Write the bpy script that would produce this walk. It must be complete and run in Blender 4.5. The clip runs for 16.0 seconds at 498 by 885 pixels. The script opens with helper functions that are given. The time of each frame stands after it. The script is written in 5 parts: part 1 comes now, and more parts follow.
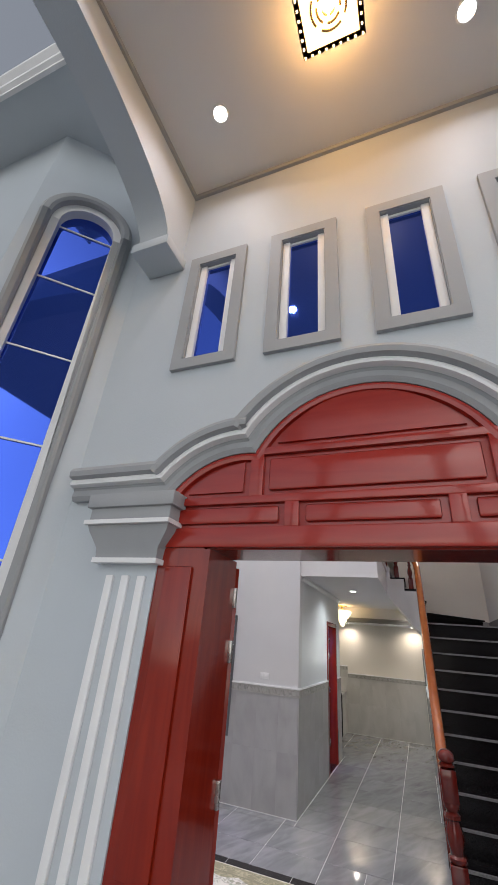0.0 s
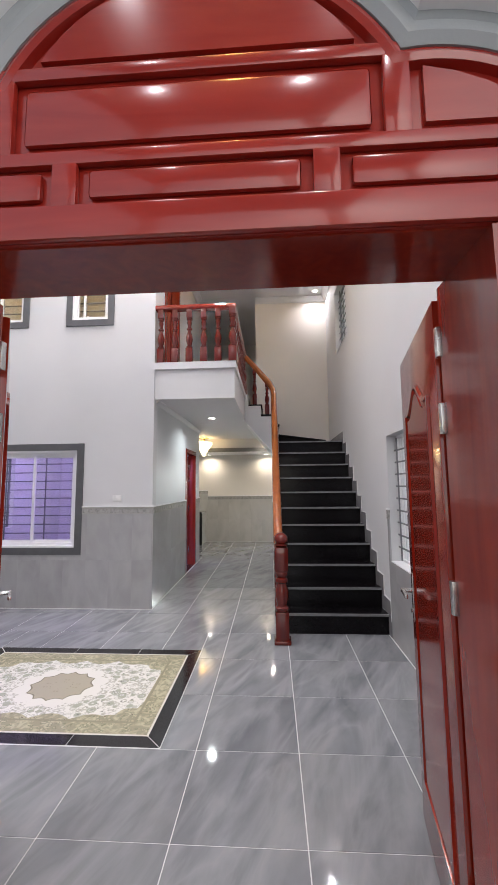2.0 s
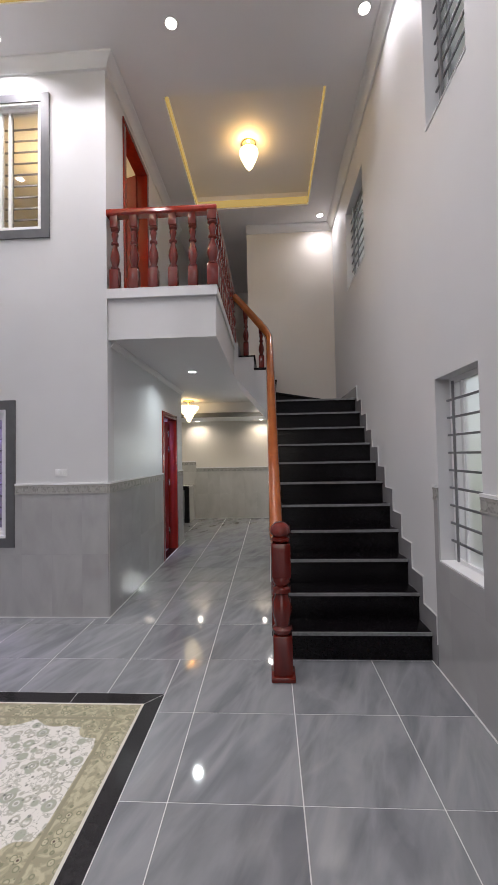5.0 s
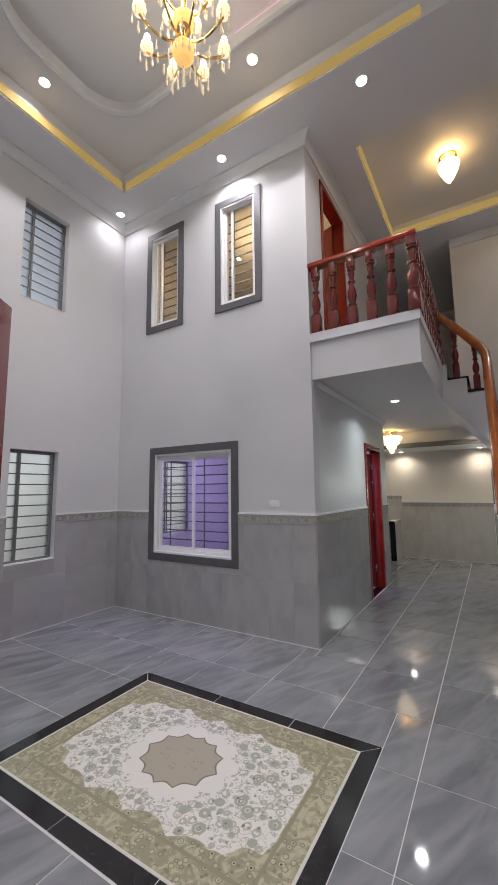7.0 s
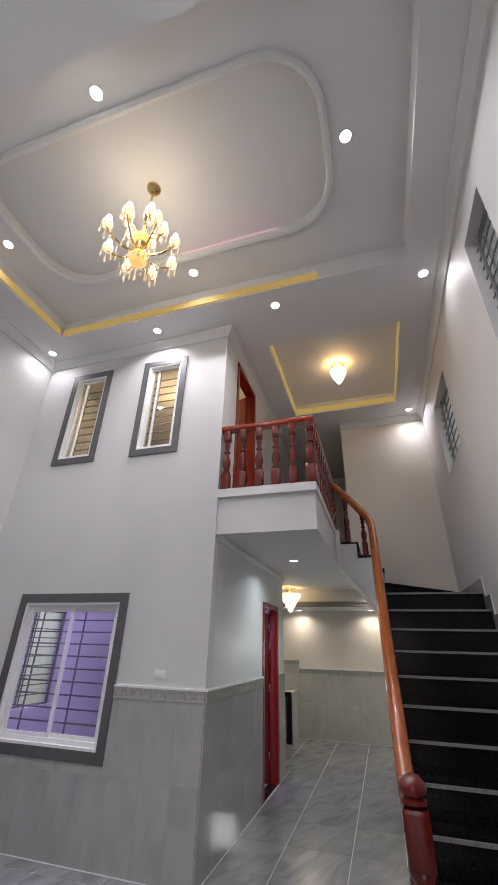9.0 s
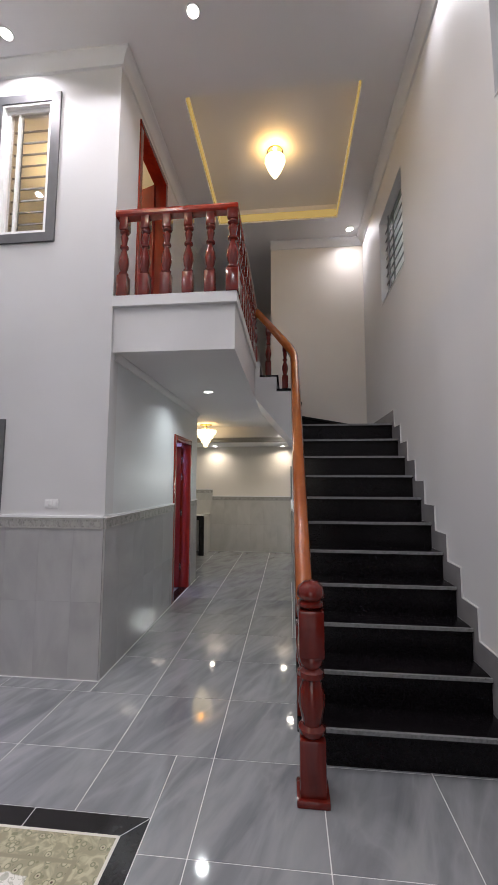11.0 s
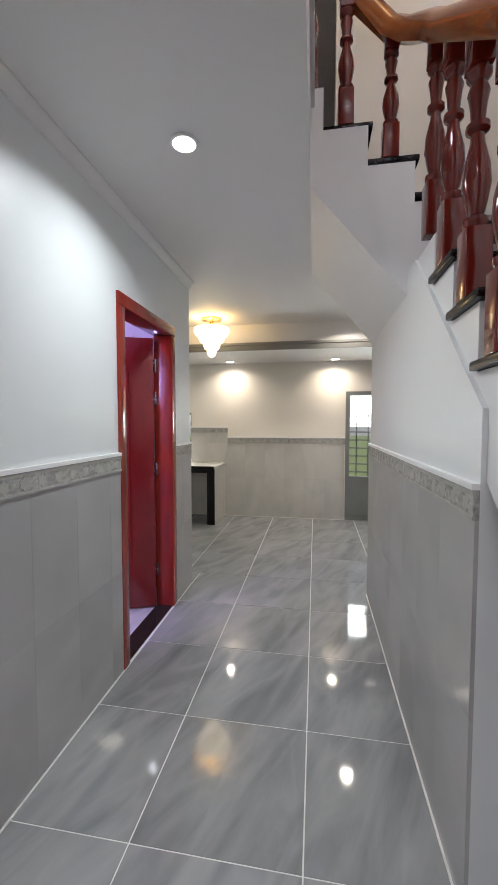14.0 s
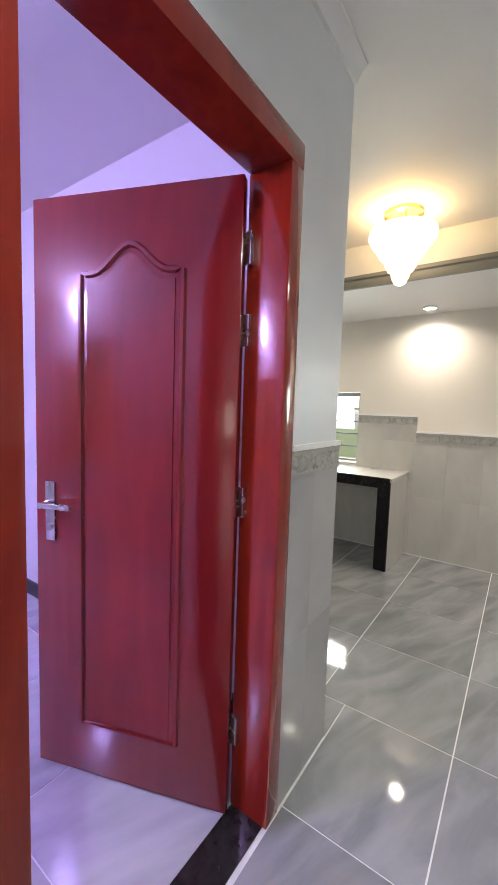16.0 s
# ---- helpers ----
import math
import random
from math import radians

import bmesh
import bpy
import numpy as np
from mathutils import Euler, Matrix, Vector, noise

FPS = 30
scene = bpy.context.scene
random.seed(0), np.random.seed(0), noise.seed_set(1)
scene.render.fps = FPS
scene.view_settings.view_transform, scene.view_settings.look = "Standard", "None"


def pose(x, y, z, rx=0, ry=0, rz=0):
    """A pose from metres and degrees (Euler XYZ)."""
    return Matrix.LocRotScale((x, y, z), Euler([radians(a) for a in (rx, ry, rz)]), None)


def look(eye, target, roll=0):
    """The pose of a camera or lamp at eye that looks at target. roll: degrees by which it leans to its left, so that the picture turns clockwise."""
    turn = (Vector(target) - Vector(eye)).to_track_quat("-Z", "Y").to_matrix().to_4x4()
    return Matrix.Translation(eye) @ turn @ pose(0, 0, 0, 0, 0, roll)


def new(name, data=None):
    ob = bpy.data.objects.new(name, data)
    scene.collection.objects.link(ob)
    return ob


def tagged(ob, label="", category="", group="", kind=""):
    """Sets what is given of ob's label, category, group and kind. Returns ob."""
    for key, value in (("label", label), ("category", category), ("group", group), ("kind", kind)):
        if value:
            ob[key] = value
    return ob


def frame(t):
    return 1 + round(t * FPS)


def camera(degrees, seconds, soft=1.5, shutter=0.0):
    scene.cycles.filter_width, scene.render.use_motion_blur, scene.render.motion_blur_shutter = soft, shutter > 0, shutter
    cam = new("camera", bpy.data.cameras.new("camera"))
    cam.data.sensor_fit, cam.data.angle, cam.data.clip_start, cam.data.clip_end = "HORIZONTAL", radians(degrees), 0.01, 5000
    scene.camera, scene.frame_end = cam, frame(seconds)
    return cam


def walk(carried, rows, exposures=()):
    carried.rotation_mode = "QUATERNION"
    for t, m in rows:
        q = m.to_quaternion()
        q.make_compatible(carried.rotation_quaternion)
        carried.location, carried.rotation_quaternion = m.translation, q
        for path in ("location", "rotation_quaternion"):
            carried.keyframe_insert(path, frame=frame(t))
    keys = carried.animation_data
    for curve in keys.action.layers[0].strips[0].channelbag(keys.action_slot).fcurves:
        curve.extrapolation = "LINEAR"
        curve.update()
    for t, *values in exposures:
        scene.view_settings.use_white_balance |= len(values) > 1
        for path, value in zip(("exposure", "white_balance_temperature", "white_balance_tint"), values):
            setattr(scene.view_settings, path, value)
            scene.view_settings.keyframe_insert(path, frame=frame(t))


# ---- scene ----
cam = camera(65.1, 16.0)
PATH = [
    (0, (0.43, 0.224, 1.814), (-0.278, 1.866, 2.711), 4.9),
    (0.5, (0.435, 0.35, 1.718), (0.144, 2.136, 2.569), 3.4),
    (1, (0.425, 0.43, 1.649), (0.338, 2.351, 2.197), 0.3),
    (1.5, (0.463, 0.636, 1.56), (0.365, 2.608, 1.877), -0.6),
    (2, (0.484, 0.986, 1.549), (0.366, 2.971, 1.762), -0.6),
    (2.5, (0.417, 1.365, 1.527), (0.341, 3.357, 1.691), -0.7),
    (3, (0.417, 1.689, 1.501), (0.335, 3.684, 1.623), -0.9),
    (5.3, (0.497, 2.296, 1.527), (0.383, 4.292, 1.585), -1.2),
    (5.5, (0.475, 2.297, 1.522), (0.15, 4.27, 1.579), -1.2),
    (6, (0.462, 2.289, 1.506), (-0.311, 4.133, 1.558), -1.3),
    (6.5, (0.466, 2.272, 1.495), (-0.528, 4.005, 1.588), -1.1),
    (7, (0.454, 2.244, 1.531), (-0.584, 3.935, 1.777), -0.7),
    (7.5, (0.449, 2.205, 1.595), (-0.546, 3.874, 2.07), -0.4),
    (8, (0.448, 2.203, 1.618), (-0.458, 3.847, 2.308), 0.1),
    (8.5, (0.469, 2.186, 1.643), (-0.294, 3.83, 2.489), 0.7),
    (9, (0.5, 2.18, 1.653), (-0.042, 3.871, 2.574), 1.5),
    (9.5, (0.537, 2.195, 1.652), (0.23, 3.971, 2.52), 1.5),
    (10, (0.593, 2.286, 1.637), (0.397, 4.181, 2.246), 0.8),
    (12.3, (0.213, 4.081, 1.472), (-0.024, 6.067, 1.477), -0.5),
    (12.5, (0.208, 4.279, 1.458), (-0.041, 6.264, 1.441), -0.7),
    (13, (0.145, 4.808, 1.466), (-0.125, 6.789, 1.409), -0.2),
    (13.5, (0.076, 5.313, 1.458), (-0.223, 7.289, 1.38), 0.0),
    (14, (0.037, 5.848, 1.461), (-0.297, 7.817, 1.359), -0.0),
    (14.5, (-0.095, 6.368, 1.459), (-0.469, 8.329, 1.341), 0.3),
    (15, (-0.19, 6.892, 1.432), (-0.749, 8.807, 1.288), 0.4),
    (15.5, (-0.328, 7.355, 1.416), (-1.126, 9.183, 1.267), 1.4),
    (16, (-0.454, 7.713, 1.403), (-1.598, 9.344, 1.234), 1.9),
]
walk(cam, [(t, look(eye, target, roll)) for t, eye, target, roll in PATH],
     exposures=[(0.0, 0.15), (1.0, 0.4), (1.5, 0.5), (2.5, 0.42), (3.2, 0.25), (5.5, 0.05), (7.0, -0.22), (8.0, -0.25), (9.0, -0.12), (10.2, -0.1), (12.5, 0.5), (14.0, 0.65), (15.0, 0.66), (16.0, 0.95)])

# ---- world and sun ----
world = bpy.data.worlds.new("dusk_sky")
scene.world = world
world.use_nodes = True
wn, wl = world.node_tree.nodes, world.node_tree.links
sky = wn.new("ShaderNodeTexSky")
sky.sky_type, sky.sun_disc = "NISHITA", False
sky.sun_elevation, sky.sun_rotation = radians(32), radians(160)
wn["Background"].inputs["Strength"].default_value = 0.14
haze = wn.new("ShaderNodeHueSaturation")       # thin cloud pales the sky
haze.inputs["Saturation"].default_value = 0.35
wl.new(sky.outputs["Color"], haze.inputs["Color"])
wl.new(haze.outputs["Color"], wn["Background"].inputs["Color"])
sun = new("sun", bpy.data.lights.new("sun", "SUN"))
sun.data.energy, sun.data.angle, sun.data.color = 1.4, radians(12), (1.0, 0.95, 0.9)
sun.matrix_world = look((-4, 10, 7), (0, 0, 0))

GLOW = 0.6      # scale of all lamps


def lamp(name, x, y, z, watts, size=0.12, color=(0.985, 0.94, 1.0), aim=None):
    """A round area lamp just below a fitting."""
    data = bpy.data.lights.new(name, "AREA")
    data.shape, data.size, data.energy, data.color, data.spread = "DISK", size, watts * GLOW, color, radians(145)
    ob = new(name, data)
    ob.matrix_world = look((x, y, z), aim or (x, y + 0.0001, z - 1))
    return ob


def bulb(name, x, y, z, watts, size=0.08, color=(1.0, 0.75, 0.42)):
    data = bpy.data.lights.new(name, "POINT")
    data.shadow_soft_size, data.energy, data.color = size, watts * GLOW, color
    ob = new(name, data)
    ob.location = (x, y, z)
    return ob


# ---- materials ----
def mat(name, color, rough=0.5, metal=0.0, grain=0.0, scale=8.0, bump=0.0, fine=60.0, spec=0.5, coat=0.0, per=0.0):
    m = bpy.data.materials.new(name)
    m.use_nodes = True
    n, l = m.node_tree.nodes, m.node_tree.links
    b = n["Principled BSDF"]
    b.inputs["Base Color"].default_value = (*color, 1)
    b.inputs["Roughness"].default_value = rough
    b.inputs["Metallic"].default_value = metal
    b.inputs["Specular IOR Level"].default_value = spec
    b.inputs["Coat Weight"].default_value = coat
    b.inputs["Coat Roughness"].default_value = 0.06
    geo = n.new("ShaderNodeNewGeometry")
    if grain or per:
        t = n.new("ShaderNodeTexNoise")
        t.inputs["Scale"].default_value, t.inputs["Detail"].default_value = scale, 6
        l.new(geo.outputs["Position"], t.inputs["Vector"])
        r = n.new("ShaderNodeMapRange")
        r.inputs["From Min"].default_value, r.inputs["From Max"].default_value = 0.3, 0.7
        r.inputs["To Min"].default_value, r.inputs["To Max"].default_value = 1 - grain, 1 + grain
        l.new(t.outputs["Fac"], r.inputs["Value"])
        v = r.outputs["Result"]
        if per:
            info = n.new("ShaderNodeObjectInfo")
            r2 = n.new("ShaderNodeMapRange")
            r2.inputs["To Min"].default_value, r2.inputs["To Max"].default_value = 1 - per, 1 + per
            l.new(info.outputs["Random"], r2.inputs["Value"])
            mul = n.new("ShaderNodeMath")
            mul.operation = "MULTIPLY"
            l.new(v, mul.inputs[0]), l.new(r2.outputs["Result"], mul.inputs[1])
            v = mul.outputs[0]
        mx = n.new("ShaderNodeMix")
        mx.data_type, mx.blend_type = "RGBA", "MULTIPLY"
        mx.inputs["Factor"].default_value = 1
        mx.inputs["A"].default_value = (*color, 1)
        l.new(v, mx.inputs["B"])
        l.new(mx.outputs["Result"], b.inputs["Base Color"])
        rr = n.new("ShaderNodeMapRange")
        rr.inputs["To Min"].default_value, rr.inputs["To Max"].default_value = rough * 0.75, min(1, rough * 1.3)
        l.new(t.outputs["Fac"], rr.inputs["Value"])
        l.new(rr.outputs["Result"], b.inputs["Roughness"])
    if bump:
        t2 = n.new("ShaderNodeTexNoise")
        t2.inputs["Scale"].default_value, t2.inputs["Detail"].default_value = fine, 4
        l.new(geo.outputs["Position"], t2.inputs["Vector"])
        bp = n.new("ShaderNodeBump")
        bp.inputs["Strength"].default_value, bp.inputs["Distance"].default_value = bump, 0.01
        l.new(t2.outputs["Fac"], bp.inputs["Height"])
        l.new(bp.outputs["Normal"], b.inputs["Normal"])
    return m


def glow(name, color, strength, body=1.0):
    m = bpy.data.materials.new(name)
    m.use_nodes = True
    b = m.node_tree.nodes["Principled BSDF"]
    b.inputs["Base Color"].default_value = (*(c * body for c in color), 1)
    b.inputs["Roughness"].default_value, b.inputs["Specular IOR Level"].default_value = 0.7, 0.1
    b.inputs["Emission Color"].default_value = (*color, 1)
    b.inputs["Emission Strength"].default_value = strength
    return m


def marble(name, dark, light, vein, rough, scale=1.0, veins=0.5, per=0.06, mottled=1.6, aslant=0):
    """Polished stone-look porcelain: cloudy tone, slanting streaks, each tile shifted by its own random."""
    m = bpy.data.materials.new(name)
    m.use_nodes = True
    n, l = m.node_tree.nodes, m.node_tree.links
    b = n["Principled BSDF"]
    geo, info = n.new("ShaderNodeNewGeometry"), n.new("ShaderNodeObjectInfo")
    sh = n.new("ShaderNodeVectorMath")
    sh.operation = "MULTIPLY_ADD"
    l.new(info.outputs["Random"], sh.inputs[0])
    sh.inputs[1].default_value = (17, 31, 11)
    l.new(geo.outputs["Position"], sh.inputs[2])
    slant = n.new("ShaderNodeMapping")
    slant.inputs["Rotation"].default_value = (0, 0, radians(aslant))
    l.new(sh.outputs[0], slant.inputs["Vector"])
    mp = n.new("ShaderNodeMapping")
    mp.inputs["Rotation"].default_value = (0.3, 0.4, radians(38))
    mp.inputs["Scale"].default_value = (scale * 3.2, scale * 0.8, scale * 1.5)
    l.new(slant.outputs[0], mp.inputs["Vector"])
    t = n.new("ShaderNodeTexNoise")
    t.inputs["Scale"].default_value, t.inputs["Detail"].default_value, t.inputs["Distortion"].default_value = mottled, 8, 0.8
    l.new(mp.outputs[0], t.inputs["Vector"])
    ramp = n.new("ShaderNodeValToRGB")
    ramp.color_ramp.elements[0].position, ramp.color_ramp.elements[0].color = 0.3, (*dark, 1)
    ramp.color_ramp.elements[1].position, ramp.color_ramp.elements[1].color = 0.72, (*light, 1)
    l.new(t.outputs["Fac"], ramp.inputs[0])
    w = n.new("ShaderNodeTexNoise")
    w.inputs["Scale"].default_value, w.inputs["Detail"].default_value, w.inputs["Distortion"].default_value = 1.1, 5, 0.7
    l.new(mp.outputs[0], w.inputs["Vector"])
    ab = n.new("ShaderNodeMath")
    ab.operation = "SUBTRACT"
    ab.inputs[1].default_value = 0.5
    l.new(w.outputs["Fac"], ab.inputs[0])
    ab2 = n.new("ShaderNodeMath")
    ab2.operation = "ABSOLUTE"
    l.new(ab.outputs[0], ab2.inputs[0])
    vr = n.new("ShaderNodeMapRange")
    vr.inputs["From Min"].default_value, vr.inputs["From Max"].default_value = 0.0, 0.11
    vr.inputs["To Min"].default_value, vr.inputs["To Max"].default_value = veins, 0.0
    l.new(ab2.outputs[0], vr.inputs["Value"])
    mx = n.new("ShaderNodeMix")
    mx.data_type = "RGBA"
    l.new(vr.outputs["Result"], mx.inputs["Factor"])
    l.new(ramp.outputs["Color"], mx.inputs["A"])
    mx.inputs["B"].default_value = (*vein, 1)
    pr = n.new("ShaderNodeMapRange")
    pr.inputs["To Min"].default_value, pr.inputs["To Max"].default_value = 1 - per, 1 + per
    l.new(info.outputs["Random"], pr.inputs["Value"])
    mu = n.new("ShaderNodeMix")
    mu.data_type, mu.blend_type = "RGBA", "MULTIPLY"
    mu.inputs["Factor"].default_value = 1
    l.new(mx.outputs["Result"], mu.inputs["A"]), l.new(pr.outputs["Result"], mu.inputs["B"])
    l.new(mu.outputs["Result"], b.inputs["Base Color"])
    rr = n.new("ShaderNodeMapRange")
    rr.inputs["To Min"].default_value, rr.inputs["To Max"].default_value = rough * 0.7, rough * 1.4
    l.new(t.outputs["Fac"], rr.inputs["Value"])
    l.new(rr.outputs["Result"], b.inputs["Roughness"])
    return m


def wood(name, dark, light, rough=0.18, stretch=(18, 18, 2.2)):
    """Varnished hardwood with long grain."""
    m = bpy.data.materials.new(name)
    m.use_nodes = True
    n, l = m.node_tree.nodes, m.node_tree.links
    b = n["Principled BSDF"]
    co = n.new("ShaderNodeTexCoord")
    mp = n.new("ShaderNodeMapping")
    mp.inputs["Scale"].default_value = stretch
    l.new(co.outputs["Object"], mp.inputs["Vector"])
    t = n.new("ShaderNodeTexNoise")
    t.inputs["Scale"].default_value, t.inputs["Detail"].default_value, t.inputs["Distortion"].default_value = 1.5, 8, 1.2
    l.new(mp.outputs[0], t.inputs["Vector"])
    big = n.new("ShaderNodeTexNoise")
    big.inputs["Scale"].default_value = 1.7
    l.new(co.outputs["Object"], big.inputs["Vector"])
    ad = n.new("ShaderNodeMath")
    ad.operation = "MULTIPLY_ADD"
    ad.inputs[1].default_value = 0.6
    l.new(t.outputs["Fac"], ad.inputs[0])
    hm = n.new("ShaderNodeMath")
    hm.operation = "MULTIPLY"
    hm.inputs[1].default_value = 0.4
    l.new(big.outputs["Fac"], hm.inputs[0]), l.new(hm.outputs[0], ad.inputs[2])
    ramp = n.new("ShaderNodeValToRGB")
    ramp.color_ramp.elements[0].position, ramp.color_ramp.elements[0].color = 0.32, (*dark, 1)
    ramp.color_ramp.elements[1].position, ramp.color_ramp.elements[1].color = 0.68, (*light, 1)
    l.new(ad.outputs[0], ramp.inputs[0])
    l.new(ramp.outputs["Color"], b.inputs["Base Color"])
    b.inputs["Roughness"].default_value = rough
    b.inputs["Coat Weight"].default_value = 0.5
    b.inputs["Specular IOR Level"].default_value = 0.35
    b.inputs["Coat Roughness"].default_value = 0.08
    return m


PAINT = mat("wall_paint", (0.62, 0.62, 0.625), 0.55, grain=0.03, scale=1.3, bump=0.06, fine=120)
PAINT_COOL = mat("hall_paint", (0.66, 0.68, 0.69), 0.4, grain=0.03, scale=1.5, bump=0.06, fine=120)
# the facade's blue cast is skylight put into the base colour
PAINT_PORCH = mat("skylit_facade_paint", (0.53, 0.575, 0.61), 0.6, grain=0.04, scale=1.2, bump=0.1, fine=90)
TRIM_PORCH = mat("moulding_paint", (0.35, 0.36, 0.37), 0.55, grain=0.06, scale=3, bump=0.08, fine=70)
WHITE_PORCH = mat("white_moulding_paint", (0.82, 0.82, 0.82), 0.5, grain=0.04, scale=4, bump=0.08)
CEIL = mat("ceiling_paint", (0.71, 0.70, 0.70), 0.7, grain=0.02, scale=1.1, bump=0.03)
# wall paint with the warm tint of the lamplight mixed into its colour
PAINT_LAMPLIT = mat("lamplit_wall_paint", (0.74, 0.70, 0.64), 0.55, grain=0.03, scale=1.3, bump=0.06, fine=120)
CEIL_DARK = mat("cornice_grey_paint", (0.2, 0.195, 0.185), 0.5, grain=0.05, scale=3)
CORNICE = mat("cornice_white_paint", (0.68, 0.68, 0.68), 0.5, grain=0.02, scale=3)
WHITE = mat("white_aluminium", (0.78, 0.78, 0.78), 0.35, grain=0.03, scale=5)
GREY_ALU = mat("grey_aluminium", (0.22, 0.23, 0.23), 0.4, metal=0.3, grain=0.05, scale=6)
DARK_FRAME = mat("charcoal_surround_paint", (0.1, 0.1, 0.105), 0.45, grain=0.12, scale=9, bump=0.05)
BAR = mat("window_bar_steel", (0.2, 0.2, 0.21), 0.4, metal=0.5, grain=0.05)
FLOOR_TILE = marble("grey_floor_porcelain", (0.16, 0.167, 0.18), (0.28, 0.287, 0.30), (0.37, 0.375, 0.38), 0.05, 1.2, 0.34, aslant=22)
PURPLE_TILE = marble("bedroom_floor_porcelain", (0.3, 0.3, 0.32), (0.48, 0.48, 0.5), (0.6, 0.6, 0.6), 0.12, 1.0, 0.3, aslant=22)
DADO_TILE = marble("grey_dado_porcelain", (0.335, 0.33, 0.33), (0.43, 0.425, 0.425), (0.53, 0.525, 0.52), 0.1, 0.7, 0.15, per=0.02)
KITCHEN_TILE = marble("beige_dado_porcelain", (0.44, 0.43, 0.405), (0.55, 0.535, 0.51), (0.6, 0.585, 0.56), 0.14, 0.7, 0.2, per=0.03)
GROUT = mat("white_grout", (0.66, 0.66, 0.65), 0.7, grain=0.08, scale=12)
BLACK_STONE = mat("black_granite", (0.006, 0.005, 0.006), 0.2, grain=0.5, scale=90, spec=0.2)
TREAD_EDGE = mat("grey_granite_nosing", (0.2, 0.2, 0.205), 0.3, grain=0.3, scale=60)
BLACK_TILE = mat("black_border_tile", (0.02, 0.018, 0.019), 0.12, grain=0.3, scale=30)
SKIRT = mat("grey_skirting_tile", (0.24, 0.235, 0.24), 0.2, grain=0.1, scale=5)
RED_WOOD = wood("red_varnished_wood", (0.18, 0.010, 0.005), (0.29, 0.022, 0.008), 0.14, (9, 9, 1.2))
BALUSTER_WOOD = wood("dark_red_turned_wood", (0.085, 0.006, 0.004), (0.16, 0.012, 0.006), 0.14, (9, 9, 1.2))
RED_PANEL = wood("red_panel_wood", (0.28, 0.016, 0.011), (0.38, 0.03, 0.018), 0.2, (1.2, 9, 9))
DOOR_WOOD = wood("door_red_wood", (0.16, 0.010, 0.010), (0.22, 0.016, 0.014), 0.15, (7, 7, 0.9))
RAIL_WOOD = wood("orange_handrail_wood", (0.24, 0.055, 0.01), (0.38, 0.11, 0.022), 0.2, (5, 1.2, 5))
STEEL = mat("brushed_steel", (0.55, 0.54, 0.52), 0.25, metal=1.0, grain=0.05, scale=20)
BRASS = mat("brass", (0.6, 0.42, 0.16), 0.2, metal=1.0, grain=0.08, scale=20)
FILM = mat("blue_mirror_film", (0.05, 0.11, 0.56), 0.03, metal=0.9)
LIT = glow("downlight_diffuser", (1.0, 0.97, 0.92), 14)
LED_YELLOW = glow("yellow_led_cove", (1.0, 0.70, 0.24), 0.38, 0.15)
LED_PINK = glow("pink_led_cove", (1.0, 0.55, 0.75), 0.5)
SHADE_LIT = glow("warm_lamp_shade", (1.0, 0.78, 0.45), 4.0)
NEUTRAL_GROUND = mat("neutral_grey_ground", (0.3, 0.295, 0.285), 0.85, grain=0.2, scale=2, bump=0.2)
GREY_BASE = mat("porch_floor_tile", (0.3, 0.3, 0.3), 0.3, grain=0.05, scale=4)

glass = bpy.data.materials.new("clear_glass")
glass.use_nodes = True
gb = glass.node_tree.nodes["Principled BSDF"]
gb.inputs["Transmission Weight"].default_value, gb.inputs["Roughness"].default_value, gb.inputs["IOR"].default_value = 1.0, 0.0, 1.45
GLASS = glass
frost = bpy.data.materials.new("frosted_glass")
frost.use_nodes = True
gb = frost.node_tree.nodes["Principled BSDF"]
gb.inputs["Transmission Weight"].default_value, gb.inputs["Roughness"].default_value, gb.inputs["IOR"].default_value = 1.0, 0.75, 1.15
gb.inputs["Base Color"].default_value = (1.0, 1.0, 1.0, 1)
FROST = frost
CRYSTAL = bpy.data.materials.new("cut_crystal_glint")
CRYSTAL.use_nodes = True
gb = CRYSTAL.node_tree.nodes["Principled BSDF"]
gb.inputs["Base Color"].default_value = (1.0, 0.93, 0.8, 1)
gb.inputs["Roughness"].default_value = 0.05
gb.inputs["Transmission Weight"].default_value = 0.5
# faint amber emission imitates lamplight caught in the crystal
gb.inputs["Emission Color"].default_value = (1.0, 0.72, 0.35, 1)
gb.inputs["Emission Strength"].default_value = 0.12


# ---- mesh helpers ----
def finish(bm, name, material, smooth=False):
    bmesh.ops.recalc_face_normals(bm, faces=bm.faces)
    me = bpy.data.meshes.new(name)
    bm.to_mesh(me)
    bm.free()
    me.materials.append(material)
    me.polygons.foreach_set("use_smooth", [True] * len(me.polygons))
    me.set_sharp_from_angle(angle=radians(180 if smooth is True else smooth or 25))
    return me


def part(name, bm, material, parent=None, label="", smooth=False):
    ob = new(name, finish(bm, name, material, smooth))
    if parent:
        ob.parent = parent
    if label:
        tagged(ob, label)
    return ob


def thing(name, label, category, at=(0, 0, 0), group="", kind=""):
    ob = new(name)
    ob.empty_display_size = 0.1
    ob.location = at
    return tagged(ob, label, category, group, kind)


